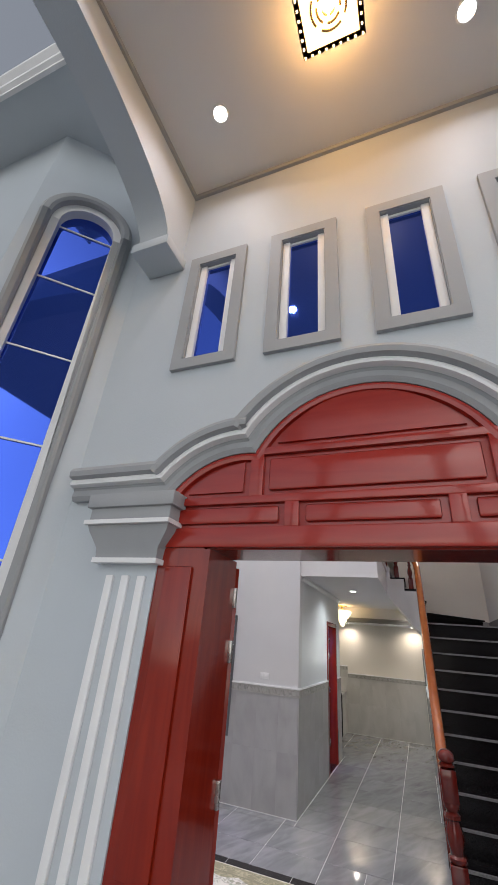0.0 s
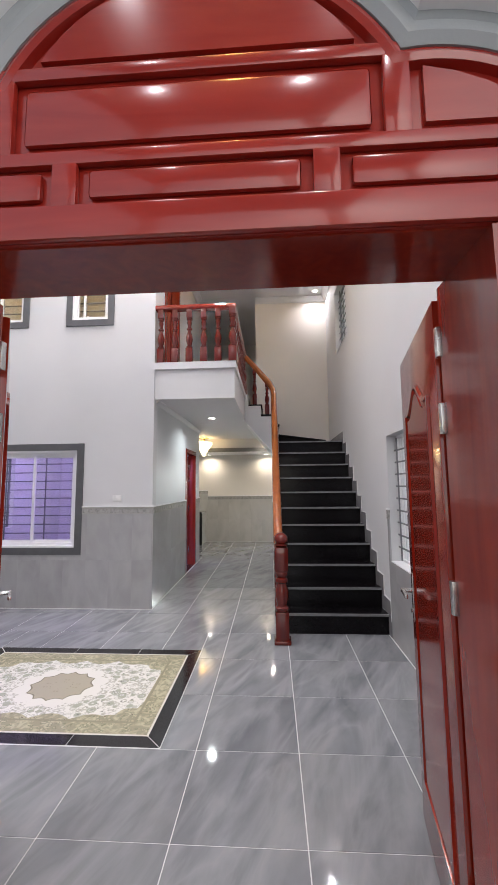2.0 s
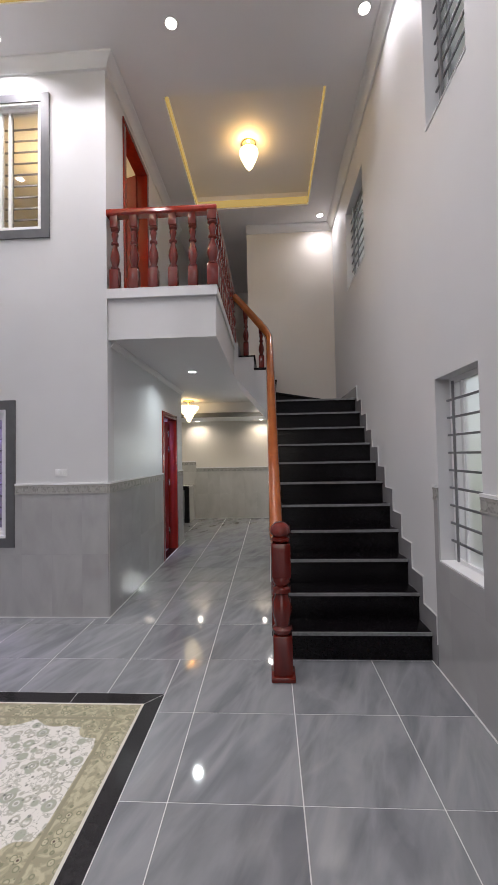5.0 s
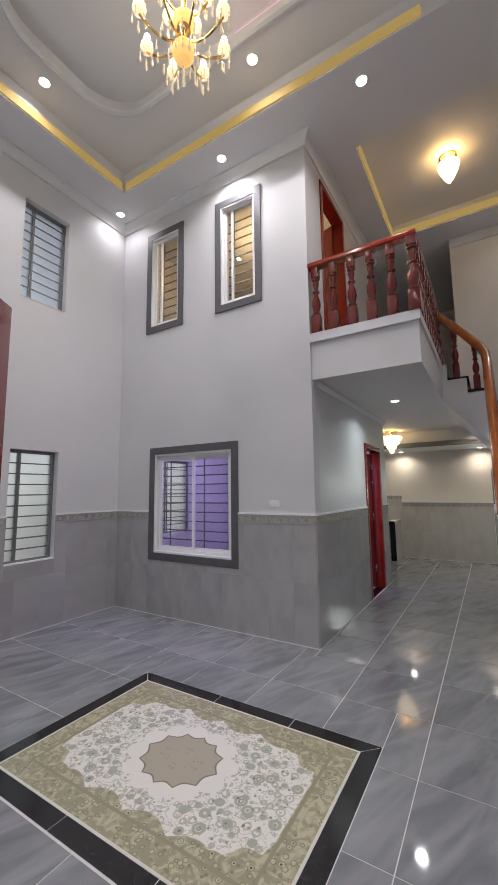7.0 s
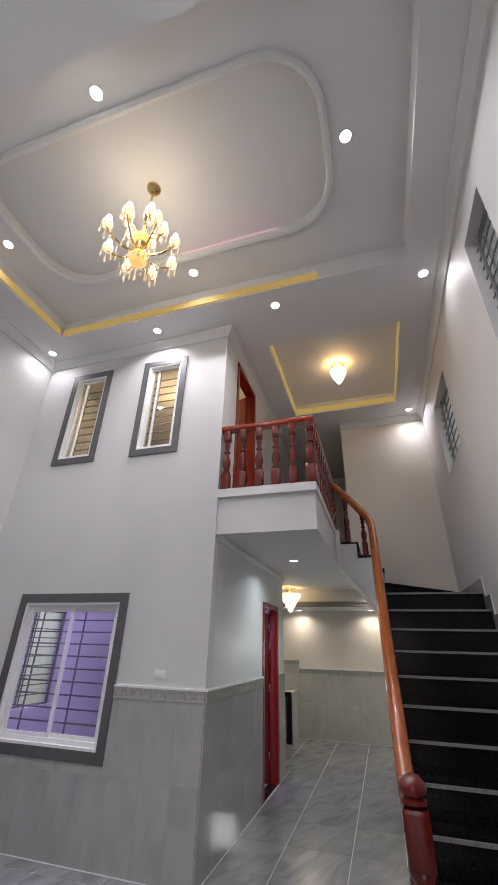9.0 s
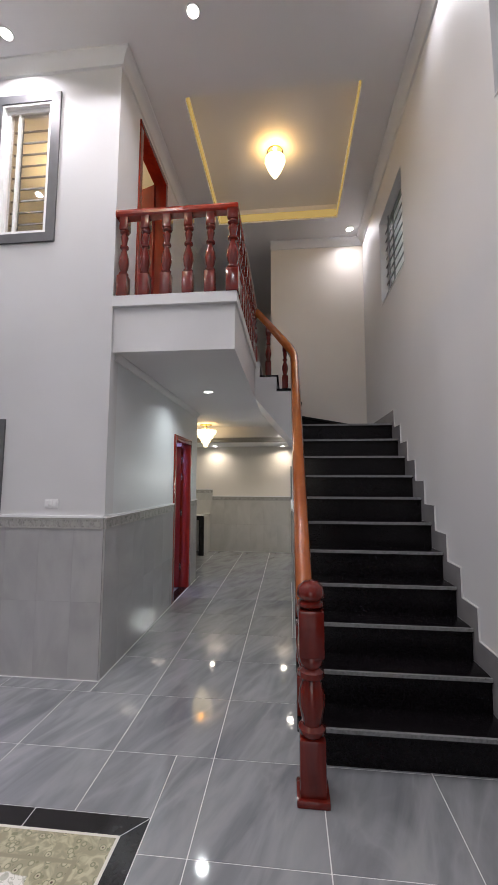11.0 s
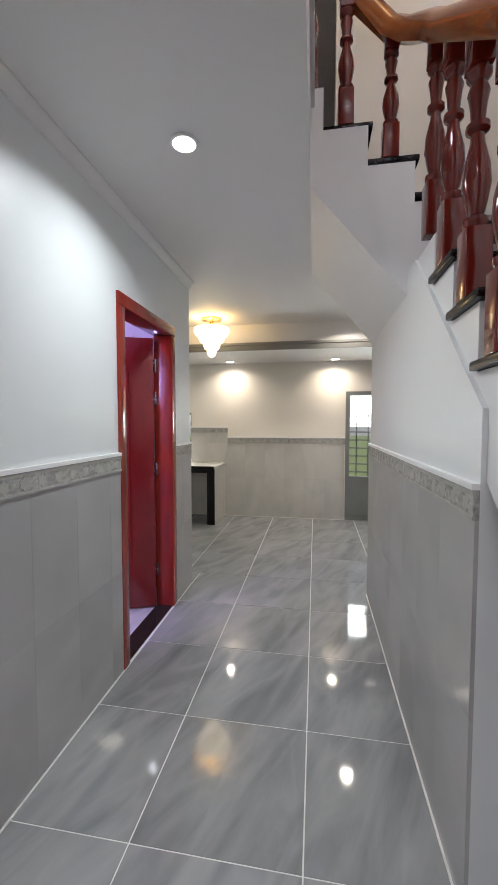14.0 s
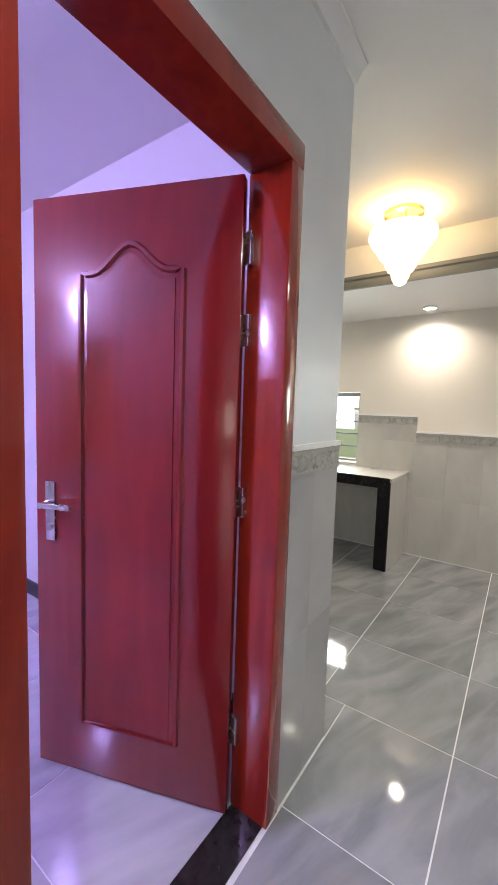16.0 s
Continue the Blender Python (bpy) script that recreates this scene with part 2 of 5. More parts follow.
def box(bm, x0, x1, y0, y1, z0, z1, bevel=0.0):
    m = Matrix.Translation(((x0 + x1) / 2, (y0 + y1) / 2, (z0 + z1) / 2)) @ Matrix.Diagonal((abs(x1 - x0), abs(y1 - y0), abs(z1 - z0), 1))
    r = bmesh.ops.create_cube(bm, size=1, matrix=m)
    if bevel:
        edges = list({e for v in r["verts"] for e in v.link_edges})
        bmesh.ops.bevel(bm, geom=edges, offset=bevel, segments=2, affect="EDGES", profile=0.6)
    return bm


def boxes(*rows, bevel=0.0):
    bm = bmesh.new()
    for r in rows:
        box(bm, *r, bevel=bevel)
    return bm


def lathe(bm, profile, at=(0, 0, 0), segs=16, lean=None):
    """A turned body: profile of (radius, height)."""
    rings = []
    m = lean or Matrix.Identity(4)
    for r, z in profile:
        rings.append([bm.verts.new(m @ Vector((at[0] + r * math.cos(2 * math.pi * i / segs), at[1] + r * math.sin(2 * math.pi * i / segs), at[2] + z))) for i in range(segs)])
    for a, b in zip(rings, rings[1:]):
        for i in range(segs):
            j = (i + 1) % segs
            bm.faces.new((a[i], a[j], b[j], b[i]))
    bm.faces.new(rings[0][::-1])
    bm.faces.new(rings[-1])
    return bm


def prism(bm, outline, axis, lo, hi):
    """An outline of (u, v) pushed from lo to hi along an axis: x takes (y, z), y takes (x, z), z takes (x, y)."""
    def at(u, v, w):
        return {"x": (w, u, v), "y": (u, w, v), "z": (u, v, w)}[axis]
    a = [bm.verts.new(at(u, v, lo)) for u, v in outline]
    b = [bm.verts.new(at(u, v, hi)) for u, v in outline]
    n = len(outline)
    bm.faces.new(a)
    bm.faces.new(b[::-1])
    for i in range(n):
        bm.faces.new((a[i], a[(i + 1) % n], b[(i + 1) % n], b[i]))
    return bm


def sweep(bm, path, section, closed=False):
    """A section of (side, up) carried along a path of 3D points, mitred at the corners."""
    path = [Vector(p) for p in path]
    rings, n = [], len(path)
    for i, p in enumerate(path):
        a = path[i - 1] if i or closed else None
        b = path[(i + 1) % n] if i < n - 1 or closed else None
        d0 = (p - a).normalized() if a is not None else (b - p).normalized()
        d1 = (b - p).normalized() if b is not None else d0
        t = (d0 + d1).normalized()
        side = Vector((t.y, -t.x, 0))
        side = side.normalized() if side.length > 1e-4 else Vector((1, 0, 0))
        up = side.cross(t).normalized()
        k = 1 / max(0.35, math.sqrt((1 + d0.dot(d1)) / 2))
        flat = abs(d0.z - d1.z) < 0.05
        rings.append([bm.verts.new(p + side * s * (k if flat else 1) + up * u * (1 if flat else k)) for s, u in section])
    m = len(section)
    pairs = list(zip(rings, rings[1:])) + ([(rings[-1], rings[0])] if closed else [])
    for a, b in pairs:
        for i in range(m):
            j = (i + 1) % m
            bm.faces.new((a[i], a[j], b[j], b[i]))
    if not closed:
        bm.faces.new(rings[0][::-1])
        bm.faces.new(rings[-1])
    return bm


def wall_mesh(axis, lo, hi, u0, u1, z0, z1, holes=()):
    """A wall of thickness lo..hi across the axis, with through holes (u0, u1, z0, z1)."""
    us = sorted({u0, u1, *(min(max(h[i], u0), u1) for h in holes for i in (0, 1))})
    zs = sorted({z0, z1, *(min(max(h[i], z0), z1) for h in holes for i in (2, 3))})
    solid = {}
    for i in range(len(us) - 1):
        for j in range(len(zs) - 1):
            u, z = (us[i] + us[i + 1]) / 2, (zs[j] + zs[j + 1]) / 2
            solid[i, j] = not any(h[0] < u < h[1] and h[2] < z < h[3] for h in holes)
    bm, made = bmesh.new(), {}

    def v(u, w, z):
        key = (round(u, 5), w, round(z, 5))
        if key not in made:
            made[key] = bm.verts.new((w, u, z) if axis == "x" else (u, w, z))
        return made[key]
    for (i, j), s in solid.items():
        if not s:
            continue
        a, b, c, d = us[i], us[i + 1], zs[j], zs[j + 1]
        for w in (lo, hi):
            bm.faces.new([v(a, w, c), v(b, w, c), v(b, w, d), v(a, w, d)])
        for (p, q), pts in (((i - 1, j), ((a, c), (a, d))), ((i + 1, j), ((b, c), (b, d))), ((i, j - 1), ((a, c), (b, c))), ((i, j + 1), ((a, d), (b, d)))):
            if not solid.get((p, q), False):
                (k, e), (f, g) = pts
                bm.faces.new([v(k, lo, e), v(f, lo, g), v(f, hi, g), v(k, hi, e)])
    return bm


def wall(name, material, label, *args, **kw):
    return tagged(part(name, wall_mesh(*args, **kw), material), label, "wall", kind="structure")


def cut(rect, holes):
    """The rectangles left of rect after the holes are taken out."""
    left = [rect]
    for a, b, c, d in holes:
        out = []
        for u0, u1, z0, z1 in left:
            if b <= u0 or a >= u1 or d <= z0 or c >= z1:
                out.append((u0, u1, z0, z1))
                continue
            if a > u0:
                out.append((u0, a, z0, z1))
            if b < u1:
                out.append((b, u1, z0, z1))
            m0, m1 = max(a, u0), min(b, u1)
            if c > z0:
                out.append((m0, m1, z0, c))
            if d < z1:
                out.append((m0, m1, d, z1))
        left = out
    return [r for r in left if r[1] - r[0] > 0.015 and r[3] - r[2] > 0.015]


PIECES = []     # tiles wait for the end of the file


def tile_wall(parent, axis, face, sign, u0, u1, z0, z1, material, holes=(), tw=0.3, th=0.6, start=None):
    PIECES.append((parent, axis, face, sign, u0, u1, z0, z1, material, holes, tw, th, u0 if start is None else start))


# ---- plan ----
XL, XR = -4.03, 1.665          # side walls of the hall
YF0, YF1 = 1.94, 2.23          # front wall, outside and inside
YB = 6.0                       # rear wall of the living room
XH = -1.073                    # side wall of the passage
YK = 9.21                      # start of the kitchen
YE = 11.81                     # rear wall
ZC, ZT = 5.53, 5.80            # upper ceiling and its tray
ZL, ZU = 2.69, 3.185           # lower ceiling, upper floor
XS = 0.54                      # open side of the stairs
DX = 0.29                      # middle of the front door

# ground and floors
# unseen ground is grey so that no green light bounces onto the facade
bm = bmesh.new()
box(bm, -600, 600, -600, 600, -0.5, -0.32)
tagged(part("ground", bm, NEUTRAL_GROUND), "flat unseen ground, grey to bounce neutral light onto the porch", "ground", kind="structure")
LAWN = mat("lawn_green", (0.16, 0.22, 0.05), 0.9, grain=0.5, scale=5, bump=0.3)
tagged(part("lawn", boxes((-30, 30, YE + 1.2, 60, -0.33, -0.3)), LAWN), "green lawn behind the house", "lawn", kind="structure")
floor = tagged(part("floor", boxes((XL - 0.2, XR + 0.2, YF0 - 0.04, YE + 0.2, -0.3, -0.0018)), GROUT), "polished grey porcelain floor with pale joints", "floor", kind="structure")
tagged(part("porch_floor", boxes((-3.2, 3.2, -3.2, YF0 - 0.045, -0.3, -0.01)), GREY_BASE), "grey tiled porch floor before the door", "floor", kind="structure")
tagged(part("ceiling_lower", boxes((XH, 0.0, YB + 0.07, 9.21, ZL, ZU)), CEIL), "flat pale ceiling slab over the passage", "ceiling", kind="structure")
tagged(part("ceiling_kitchen", boxes((XL, XR, 9.21, YE, ZL, ZU)), CEIL), "flat pale kitchen ceiling", "ceiling", kind="structure")
tagged(part("ceiling_bedroom", boxes((XL, XH - 0.14, YB + 0.15, YK - 0.13, ZL + 0.01, ZU - 0.005)), CEIL), "pale bedroom ceiling slab", "ceiling", kind="structure")

# windows: (u0, u1, z0, z1)
W_LOW = (-3.40, -2.0, 0.67, 2.11)
W_UP1, W_UP2 = (-3.52, -2.85, 3.73, 5.21), (-2.315, -1.645, 3.73, 5.21)
W_SIDE_LOW, W_SIDE_UP, W_STAIR = (4.51, 5.08, 0.76, 2.03), (4.51, 5.08, 3.82, 5.06), (6.9, 7.9, 3.85, 4.98)
FRONT_W = [(DX + 0.645 * (i - 1.5) - 0.228, DX + 0.645 * (i - 1.5) + 0.228, 3.33, 4.385) for i in range(4)]
DOOR_BED = (7.92, 8.82, 0.0, 2.205)
DOOR_UP = (6.46, 7.36, ZU, 5.35)
DOOR_BACK = (0.48, 1.157, 0.0, 1.92)
W_KITCHEN = (-2.7, -1.90, 0.86, 1.62)
W_BED = (6.85, 7.6, 0.85, 2.05)


def shrink(w, d):
    return (w[0] + d, w[1] - d, w[2] + d, w[3] - d)


w_back = wall("wall_living_rear", PAINT, "pale grey painted wall with grey tiled dado", "y", YB, YB + 0.15, XL, XH, 0, ZC + 0.6,
              holes=[shrink(W_LOW, 0.09), shrink(W_UP1, 0.085), shrink(W_UP2, 0.085)])
w_hall = wall("wall_passage", PAINT_COOL, "cool white passage wall with grey tiled dado", "x", XH - 0.13, XH, YB + 0.15, YK, 0, ZU, holes=[(DOOR_BED[0] + 0.03, DOOR_BED[1] - 0.03, 0, 2.17)])
w_left = wall("wall_left", PAINT, "pale grey painted side wall", "x", XL - 0.2, XL, YF1, YE, 0, ZC + 0.6, holes=[W_SIDE_LOW, W_SIDE_UP, W_BED])
w_right = wall("wall_right", PAINT, "pale painted side wall along the stairs", "x", XR, XR + 0.2, YF1, YE, 0, ZC + 0.6, holes=[W_SIDE_LOW, W_SIDE_UP, W_STAIR])
w_end = wall("wall_rear", PAINT_LAMPLIT, "off-white kitchen wall above beige tiles", "y", YE, YE + 0.2, XL - 0.2, XR + 0.2, 0, ZC + 0.6, holes=[DOOR_BACK, W_KITCHEN])
wall("wall_upper_passage", PAINT, "pale wall of the upper landing", "x", XH - 0.13, XH, YB + 0.15, YE, ZU, ZC + 0.6, holes=[(DOOR_UP[0] + 0.03, DOOR_UP[1] - 0.03, ZU, 5.31)])
wall("wall_stair_rear", PAINT_LAMPLIT, "pale wall behind the stair landing", "y", 9.05, 9.21, 0.17, XR, ZL, ZC + 0.6)
w_under = tagged(part("wall_under_stair", prism(bmesh.new(), [(7.02, 0), (9.21, 0), (9.21, 2.22), (7.82, 2.22), (7.02, 1.5)], "x", 0.492, 0.60), PAINT_COOL), "white passage wall under the stairs with tiled dado", "wall", kind="structure")
wall("wall_stair_rear_low", PAINT_LAMPLIT, "white wall below the stair landing, warm lamplight in its colour", "y", 9.05, 9.21, 0.601, XR, 2.1, ZL)
wall("wall_bedroom_rear", PAINT, "plain wall between bedroom and kitchen", "y", YK - 0.13, YK, XL, XH - 0.13, 0, ZC + 0.6)
w_front = wall("wall_front", PAINT_PORCH, "pale grey facade wall round the door, blue skylight in its colour", "y", YF0, YF1, -4.23, 3.2, 0, ZC + 0.6,
               holes=[(DX - 0.775, DX + 0.775, 0, 2.3)] + [shrink(w, 0.078) for w in FRONT_W])

# upper ceiling with its two trays
T1, T2 = (-3.46, 1.24, 3.0, 5.48), (-0.60, 1.20, 6.45, 8.48)
bm = bmesh.new()
for a, b, c, d in cut((XL, XR, YF1, YE), [T1, T2]):
    box(bm, a, b, c, d, ZC, ZC + 0.1)
for a, b, c, d in (T1, T2):
    top = ZT if (a, b, c, d) == T1 else ZC + 0.22
    for r in ((a - 0.03, a, c, d), (b, b + 0.03, c, d), (a - 0.03, b + 0.03, c - 0.03, c), (a - 0.03, b + 0.03, d, d + 0.03)):
        box(bm, *r, ZC + 0.1, top + 0.16)
    if top != ZT:
        box(bm, a, b, c, d, top, top + 0.05)


def rounded(x0, x1, y0, y1, r, n=8):
    pts = []
    for cx, cy, a0 in ((x1 - r, y1 - r, 0), (x0 + r, y1 - r, 90), (x0 + r, y0 + r, 180), (x1 - r, y0 + r, 270)):
        for i in range(n + 1):
            a = radians(a0 + 90 * i / n)
            pts.append((cx + r * math.cos(a), cy + r * math.sin(a)))
    return pts


RING = (-2.98, 0.53, 3.44, 4.96)
inner = rounded(*RING, 0.5)
k = len(inner)
outer = []
cx, cy = (T1[0] + T1[1]) / 2, (T1[2] + T1[3]) / 2
for x, y in inner:           # project each point of the rounded hole to the tray's edge
    dx, dy = x - cx, y - cy
    s = min((T1[1] - cx) / abs(dx) if dx else 9, (T1[3] - cy) / abs(dy) if dy else 9)
    outer.append((cx + dx * s, cy + dy * s))
vi = [bm.verts.new((x, y, ZT)) for x, y in inner]
vo = [bm.verts.new((x, y, ZT)) for x, y in outer]
vt = [bm.verts.new((x, y, ZT + 0.14)) for x, y in inner]
for i in range(k):
    j = (i + 1) % k
    bm.faces.new((vi[i], vi[j], vo[j], vo[i]))
    bm.faces.new((vi[i], vi[j], vt[j], vt[i]))
bm.faces.new(vt)
for i in range(k):           # the four corners of the tray
    j = (i + 1) % k
    (ax, ay), (bx, by) = outer[i], outer[j]
    if abs(ax - bx) > 1e-3 and abs(ay - by) > 1e-3:
        px = T1[0] if min(ax, bx) < cx else T1[1]
        py = T1[2] if min(ay, by) < cy else T1[3]
        bm.faces.new((vo[i], vo[j], bm.verts.new((px, py, ZT))))
tagged(part("ceiling_upper", bm, CEIL), "grey tray ceiling with a rounded recess", "ceiling", kind="structure")
bm = sweep(bmesh.new(), [(x, y, ZT) for x, y in inner], [(-0.04, -0.015), (-0.03, -0.035), (0.0, -0.045), (0.025, -0.035), (0.033, -0.015), (0.033, 0.03), (-0.04, 0.03)], closed=True)
tagged(part("trim_recess", bm, CORNICE), "white rounded rim of the ceiling recess", "trim", kind="structure")
tagged(part("roof_slab", boxes((-4.4, 3.4, YF0, YE + 0.3, 6.13, 6.3)), CEIL), "plain concrete roof slab", "roof", kind="structure")


def strip(name, material, label, *r):
    tagged(part(name, boxes(r), material), label, "LED strip")


strip("led_strip", LED_YELLOW, "glowing yellow LED cove on the tray edge", T1[0] + 0.05, 0.25, T1[3] - 0.02, T1[3] - 0.004, ZC + 0.015, ZC + 0.12)
strip("led_strip", LED_YELLOW, "glowing yellow LED cove on the tray edge", T1[0] + 0.004, T1[0] + 0.02, T1[2] + 0.05, T1[3] - 0.05, ZC + 0.015, ZC + 0.12)
strip("led_strip", LED_YELLOW, "glowing yellow LED cove over the stairs", T2[0] + 0.02, T2[1] - 0.02, T2[3] - 0.02, T2[3] - 0.004, ZC + 0.02, ZC + 0.13)
strip("led_strip", LED_YELLOW, "glowing yellow LED cove over the stairs", T2[0] + 0.004, T2[0] + 0.02, T2[2] + 0.05, T2[3] - 0.03, ZC + 0.015, ZC + 0.12)
strip("led_strip", LED_YELLOW, "glowing yellow LED cove over the stairs", T2[1] - 0.02, T2[1] - 0.004, T2[2] + 0.05, T2[3] - 0.03, ZC + 0.02, ZC + 0.07)
strip("led_strip", LED_PINK, "glowing pink LED line in the recess", -1.3, -0.1, 4.935, 4.952, ZT + 0.02, ZT + 0.07)

# cornices
COVE = [(0, 0), (0.10, 0), (0.10, -0.02), (0.075, -0.03), (0.05, -0.055), (0.03, -0.09), (0.022, -0.11), (0, -0.115)]


def cornice(name, pts, material, label, scale=1.0, flip=1):
    bm = sweep(bmesh.new(), pts, [(flip * s * scale, u * scale) for s, u in COVE])
    tagged(part(name, bm, material), label, "cornice", kind="structure")


cornice("trim_cornice", [(XL, YF1, ZC), (XL, YB, ZC), (XH, YB, ZC), (XH, 9.0, ZC)], CORNICE, "white moulded ceiling cornice")
cornice("trim_cornice", [(XR, YF1, ZC), (XR, 9.05, ZC), (0.17, 9.05, ZC)], CORNICE, "white moulded ceiling cornice", flip=-1)
cornice("trim_cornice", [(XH, YB + 0.08, ZL), (XH, YK, ZL)], CORNICE, "small white cornice along the passage", 0.5)

# balcony edge beam
bm = boxes((XH, 0.0, 6.03, 6.07, ZL, 3.09), (XH, 0.02, 5.99, 6.07, 3.09, ZU), (0.0, 0.02, 6.07, 7.98, 3.09, ZU))
tagged(part("trim_balcony_beam", bm, CORNICE), "white plastered edge beam of the balcony", "beam", kind="structure")

# ---- stairs ----
RISE, RUN, Y0 = 0.205, 0.23, 5.25
RISE2 = (ZU - RISE * 11) / 5
stairs = thing("staircase", "black granite stairs with grey nosings and white side", "staircase", (XS, Y0, 0), kind="structure")
stairs.location = (0, 0, 0)
N1 = 11


def tread(x0, x1, y0, y1, z, lip):
    """lip names the side with the nosing."""
    r = [x0, x1, y0, y1]
    if lip == "y":
        r[2] -= 0.025
        r[0] -= 0.055
    else:
        r[1] += 0.025
        r[2] -= 0.035
    part("tread", boxes((*r, z - 0.028, z), bevel=0.006), BLACK_STONE, stairs)
    if lip == "y":
        part("nosing", boxes((x0, x1 - 0.004, r[2] - 0.004, r[2] + 0.014, z - 0.018, z + 0.003)), TREAD_EDGE, stairs, "grey non-slip nosing")


for i in range(N1):
    y, z = Y0 + RUN * i, RISE * (i + 1)
    last = i == N1 - 1
    part("riser", boxes((XS, XR - 0.012, y, y + 0.02, z - RISE, z - 0.028)), BLACK_STONE, stairs)
    tread(XS + (0.06 if last else 0), XR - 0.012, y, 9.05 if last else y + RUN + 0.02, z, "y")
UPX = [0.98, 0.60, 0.52, 0.29, 0.065]
for i, x in enumerate(UPX):
    z = RISE * N1 + RISE2 * (i + 1)
    if i == 0:          # winder that fans out from the rail's turn
        fan = prism(bmesh.new(), [(0.56, 8.05), (0.60, 8.03), (XR - 0.1, 9.05), (0.56, 9.05)], "z", RISE * N1, z - 0.028)
        part("riser", fan, BLACK_STONE, stairs)
        fan = prism(bmesh.new(), [(0.56, 8.03), (0.62, 8.01), (XR - 0.07, 9.05), (0.56, 9.05)], "z", z - 0.028, z)
        part("tread", fan, BLACK_STONE, stairs)
        continue
    part("riser", boxes((x - 0.02, x, 8.03, 9.05, z - RISE2, z - 0.028)), BLACK_STONE, stairs)
    if i < 4:
        tread(UPX[i + 1] - 0.02, x, 8.03, 9.05, z, "x")
# white saw-tooth side of the lower flight
saw = [(Y0 + 0.012, 0.0)]
for i in range(N1):
    saw += [(Y0 + 0.012 + RUN * i, RISE * (i + 1) - 0.03), (Y0 + 0.012 + RUN * (i + 1), RISE * (i + 1) - 0.03)]
saw[-1] = (8.02, saw[-1][1])
saw += [(8.02, 1.95), (7.7, 1.9), (Y0 + 0.3, 0.0)]
bm = prism(bmesh.new(), saw, "x", XS - 0.033, XS + 0.1)
part("stringer", bm, CORNICE, stairs, "white plastered stair side")
bm = prism(bmesh.new(), [(Y0 + 0.22, 0.0), (Y0 + 0.42, 0.0), (7.75, 1.85), (9.05, 1.85), (9.05, 2.1), (7.6, 2.1)], "x", XS + 0.1, XR - 0.002)
part("flight_slab", bm, PAINT_COOL, stairs, "white underside of the lower flight")
# upper flight: side, soffit
saw2 = [(0.0, ZU - 0.002), (0.065, ZU - 0.002)]
for x0, x1, z in ((0.065, 0.29, 3.0), (0.29, 0.52, 2.8), (0.52, 0.60, 2.6)):
    saw2 += [(x0, z - 0.03), (x1, z - 0.03)]
saw2 += [(0.60, 2.1), (0.5, 2.1), (0.0, ZL)]
bm = prism(bmesh.new(), saw2, "y", 7.98, 9.209)
part("upper_flight_slab", bm, CORNICE, stairs, "white plastered soffit of the upper flight")
# stepped skirting tiles on the wall
for i in range(N1):
    y, z = Y0 + RUN * i, RISE * (i + 1)
    y1 = 7.57 if i == N1 - 1 else y + RUN
    ye = y1 - 0.09 if i < N1 - 1 else 9.05
    tile_ob = part("skirting_tile", boxes((XR - 0.012, XR - 0.001, y - 0.09, ye, z - RISE, z + 0.15)), SKIRT, stairs)
    part("skirting_joint", boxes((XR - 0.013, XR - 0.001, y - 0.096, ye, z + 0.15, z + 0.157), (XR - 0.013, XR - 0.001, y - 0.096, y - 0.09, z - RISE + 0.157, z + 0.15)), GROUT, tile_ob, "white joint line")
part("skirting_tile", boxes((1.0, XR - 0.013, 9.036, 9.049, 2.255, 2.41)), SKIRT, stairs)
# tiled end face under the stairs
tagged(part("wall_stair_end", boxes((0.60, XR, 7.02, 7.10, 0, 1.3)), PAINT_COOL), "grey wall closing the space under the stairs", "wall", kind="structure")


# turned balusters, newel and handrails
def turned(h, r, square=0.3):
    """A square foot, a turned vase and rings, a square head."""
    s = square * h
    return [(r * 0.72, s), (r * 0.95, s + 0.015 * h), (r * 0.95, s + 0.035 * h), (r * 0.6, s + 0.05 * h), (r * 0.8, s + 0.09 * h), (r * 1.05, s + 0.16 * h), (r * 0.95, s + 0.23 * h),
            (r * 0.55, s + 0.31 * h), (r * 0.5, s + 0.34 * h), (r * 0.85, s + 0.355 * h), (r * 0.85, s + 0.375 * h), (r * 0.5, s + 0.39 * h), (r * 0.62, s + 0.45 * h), (r * 0.8, s + 0.49 * h),
            (r * 0.55, s + 0.525 * h), (r * 0.9, s + 0.545 * h), (r * 0.9, s + 0.565 * h), (r * 0.6, s + 0.58 * h)]


def baluster_mesh(h, r=0.042, square=0.26):
    bm = bmesh.new()
    box(bm, -r, r, -r, r, 0, square * h, bevel=0.006)
    lathe(bm, turned(h, r, square), segs=16)
    box(bm, -r * 0.85, r * 0.85, -r * 0.85, r * 0.85, (square + 0.575) * h, h, bevel=0.005)
    return finish(bm, "baluster", BALUSTER_WOOD, 46)


def place(mesh, name, parent, x, y, z):
    ob = new(name, mesh)
    ob.parent, ob.location = parent, (x, y, z)
    return ob


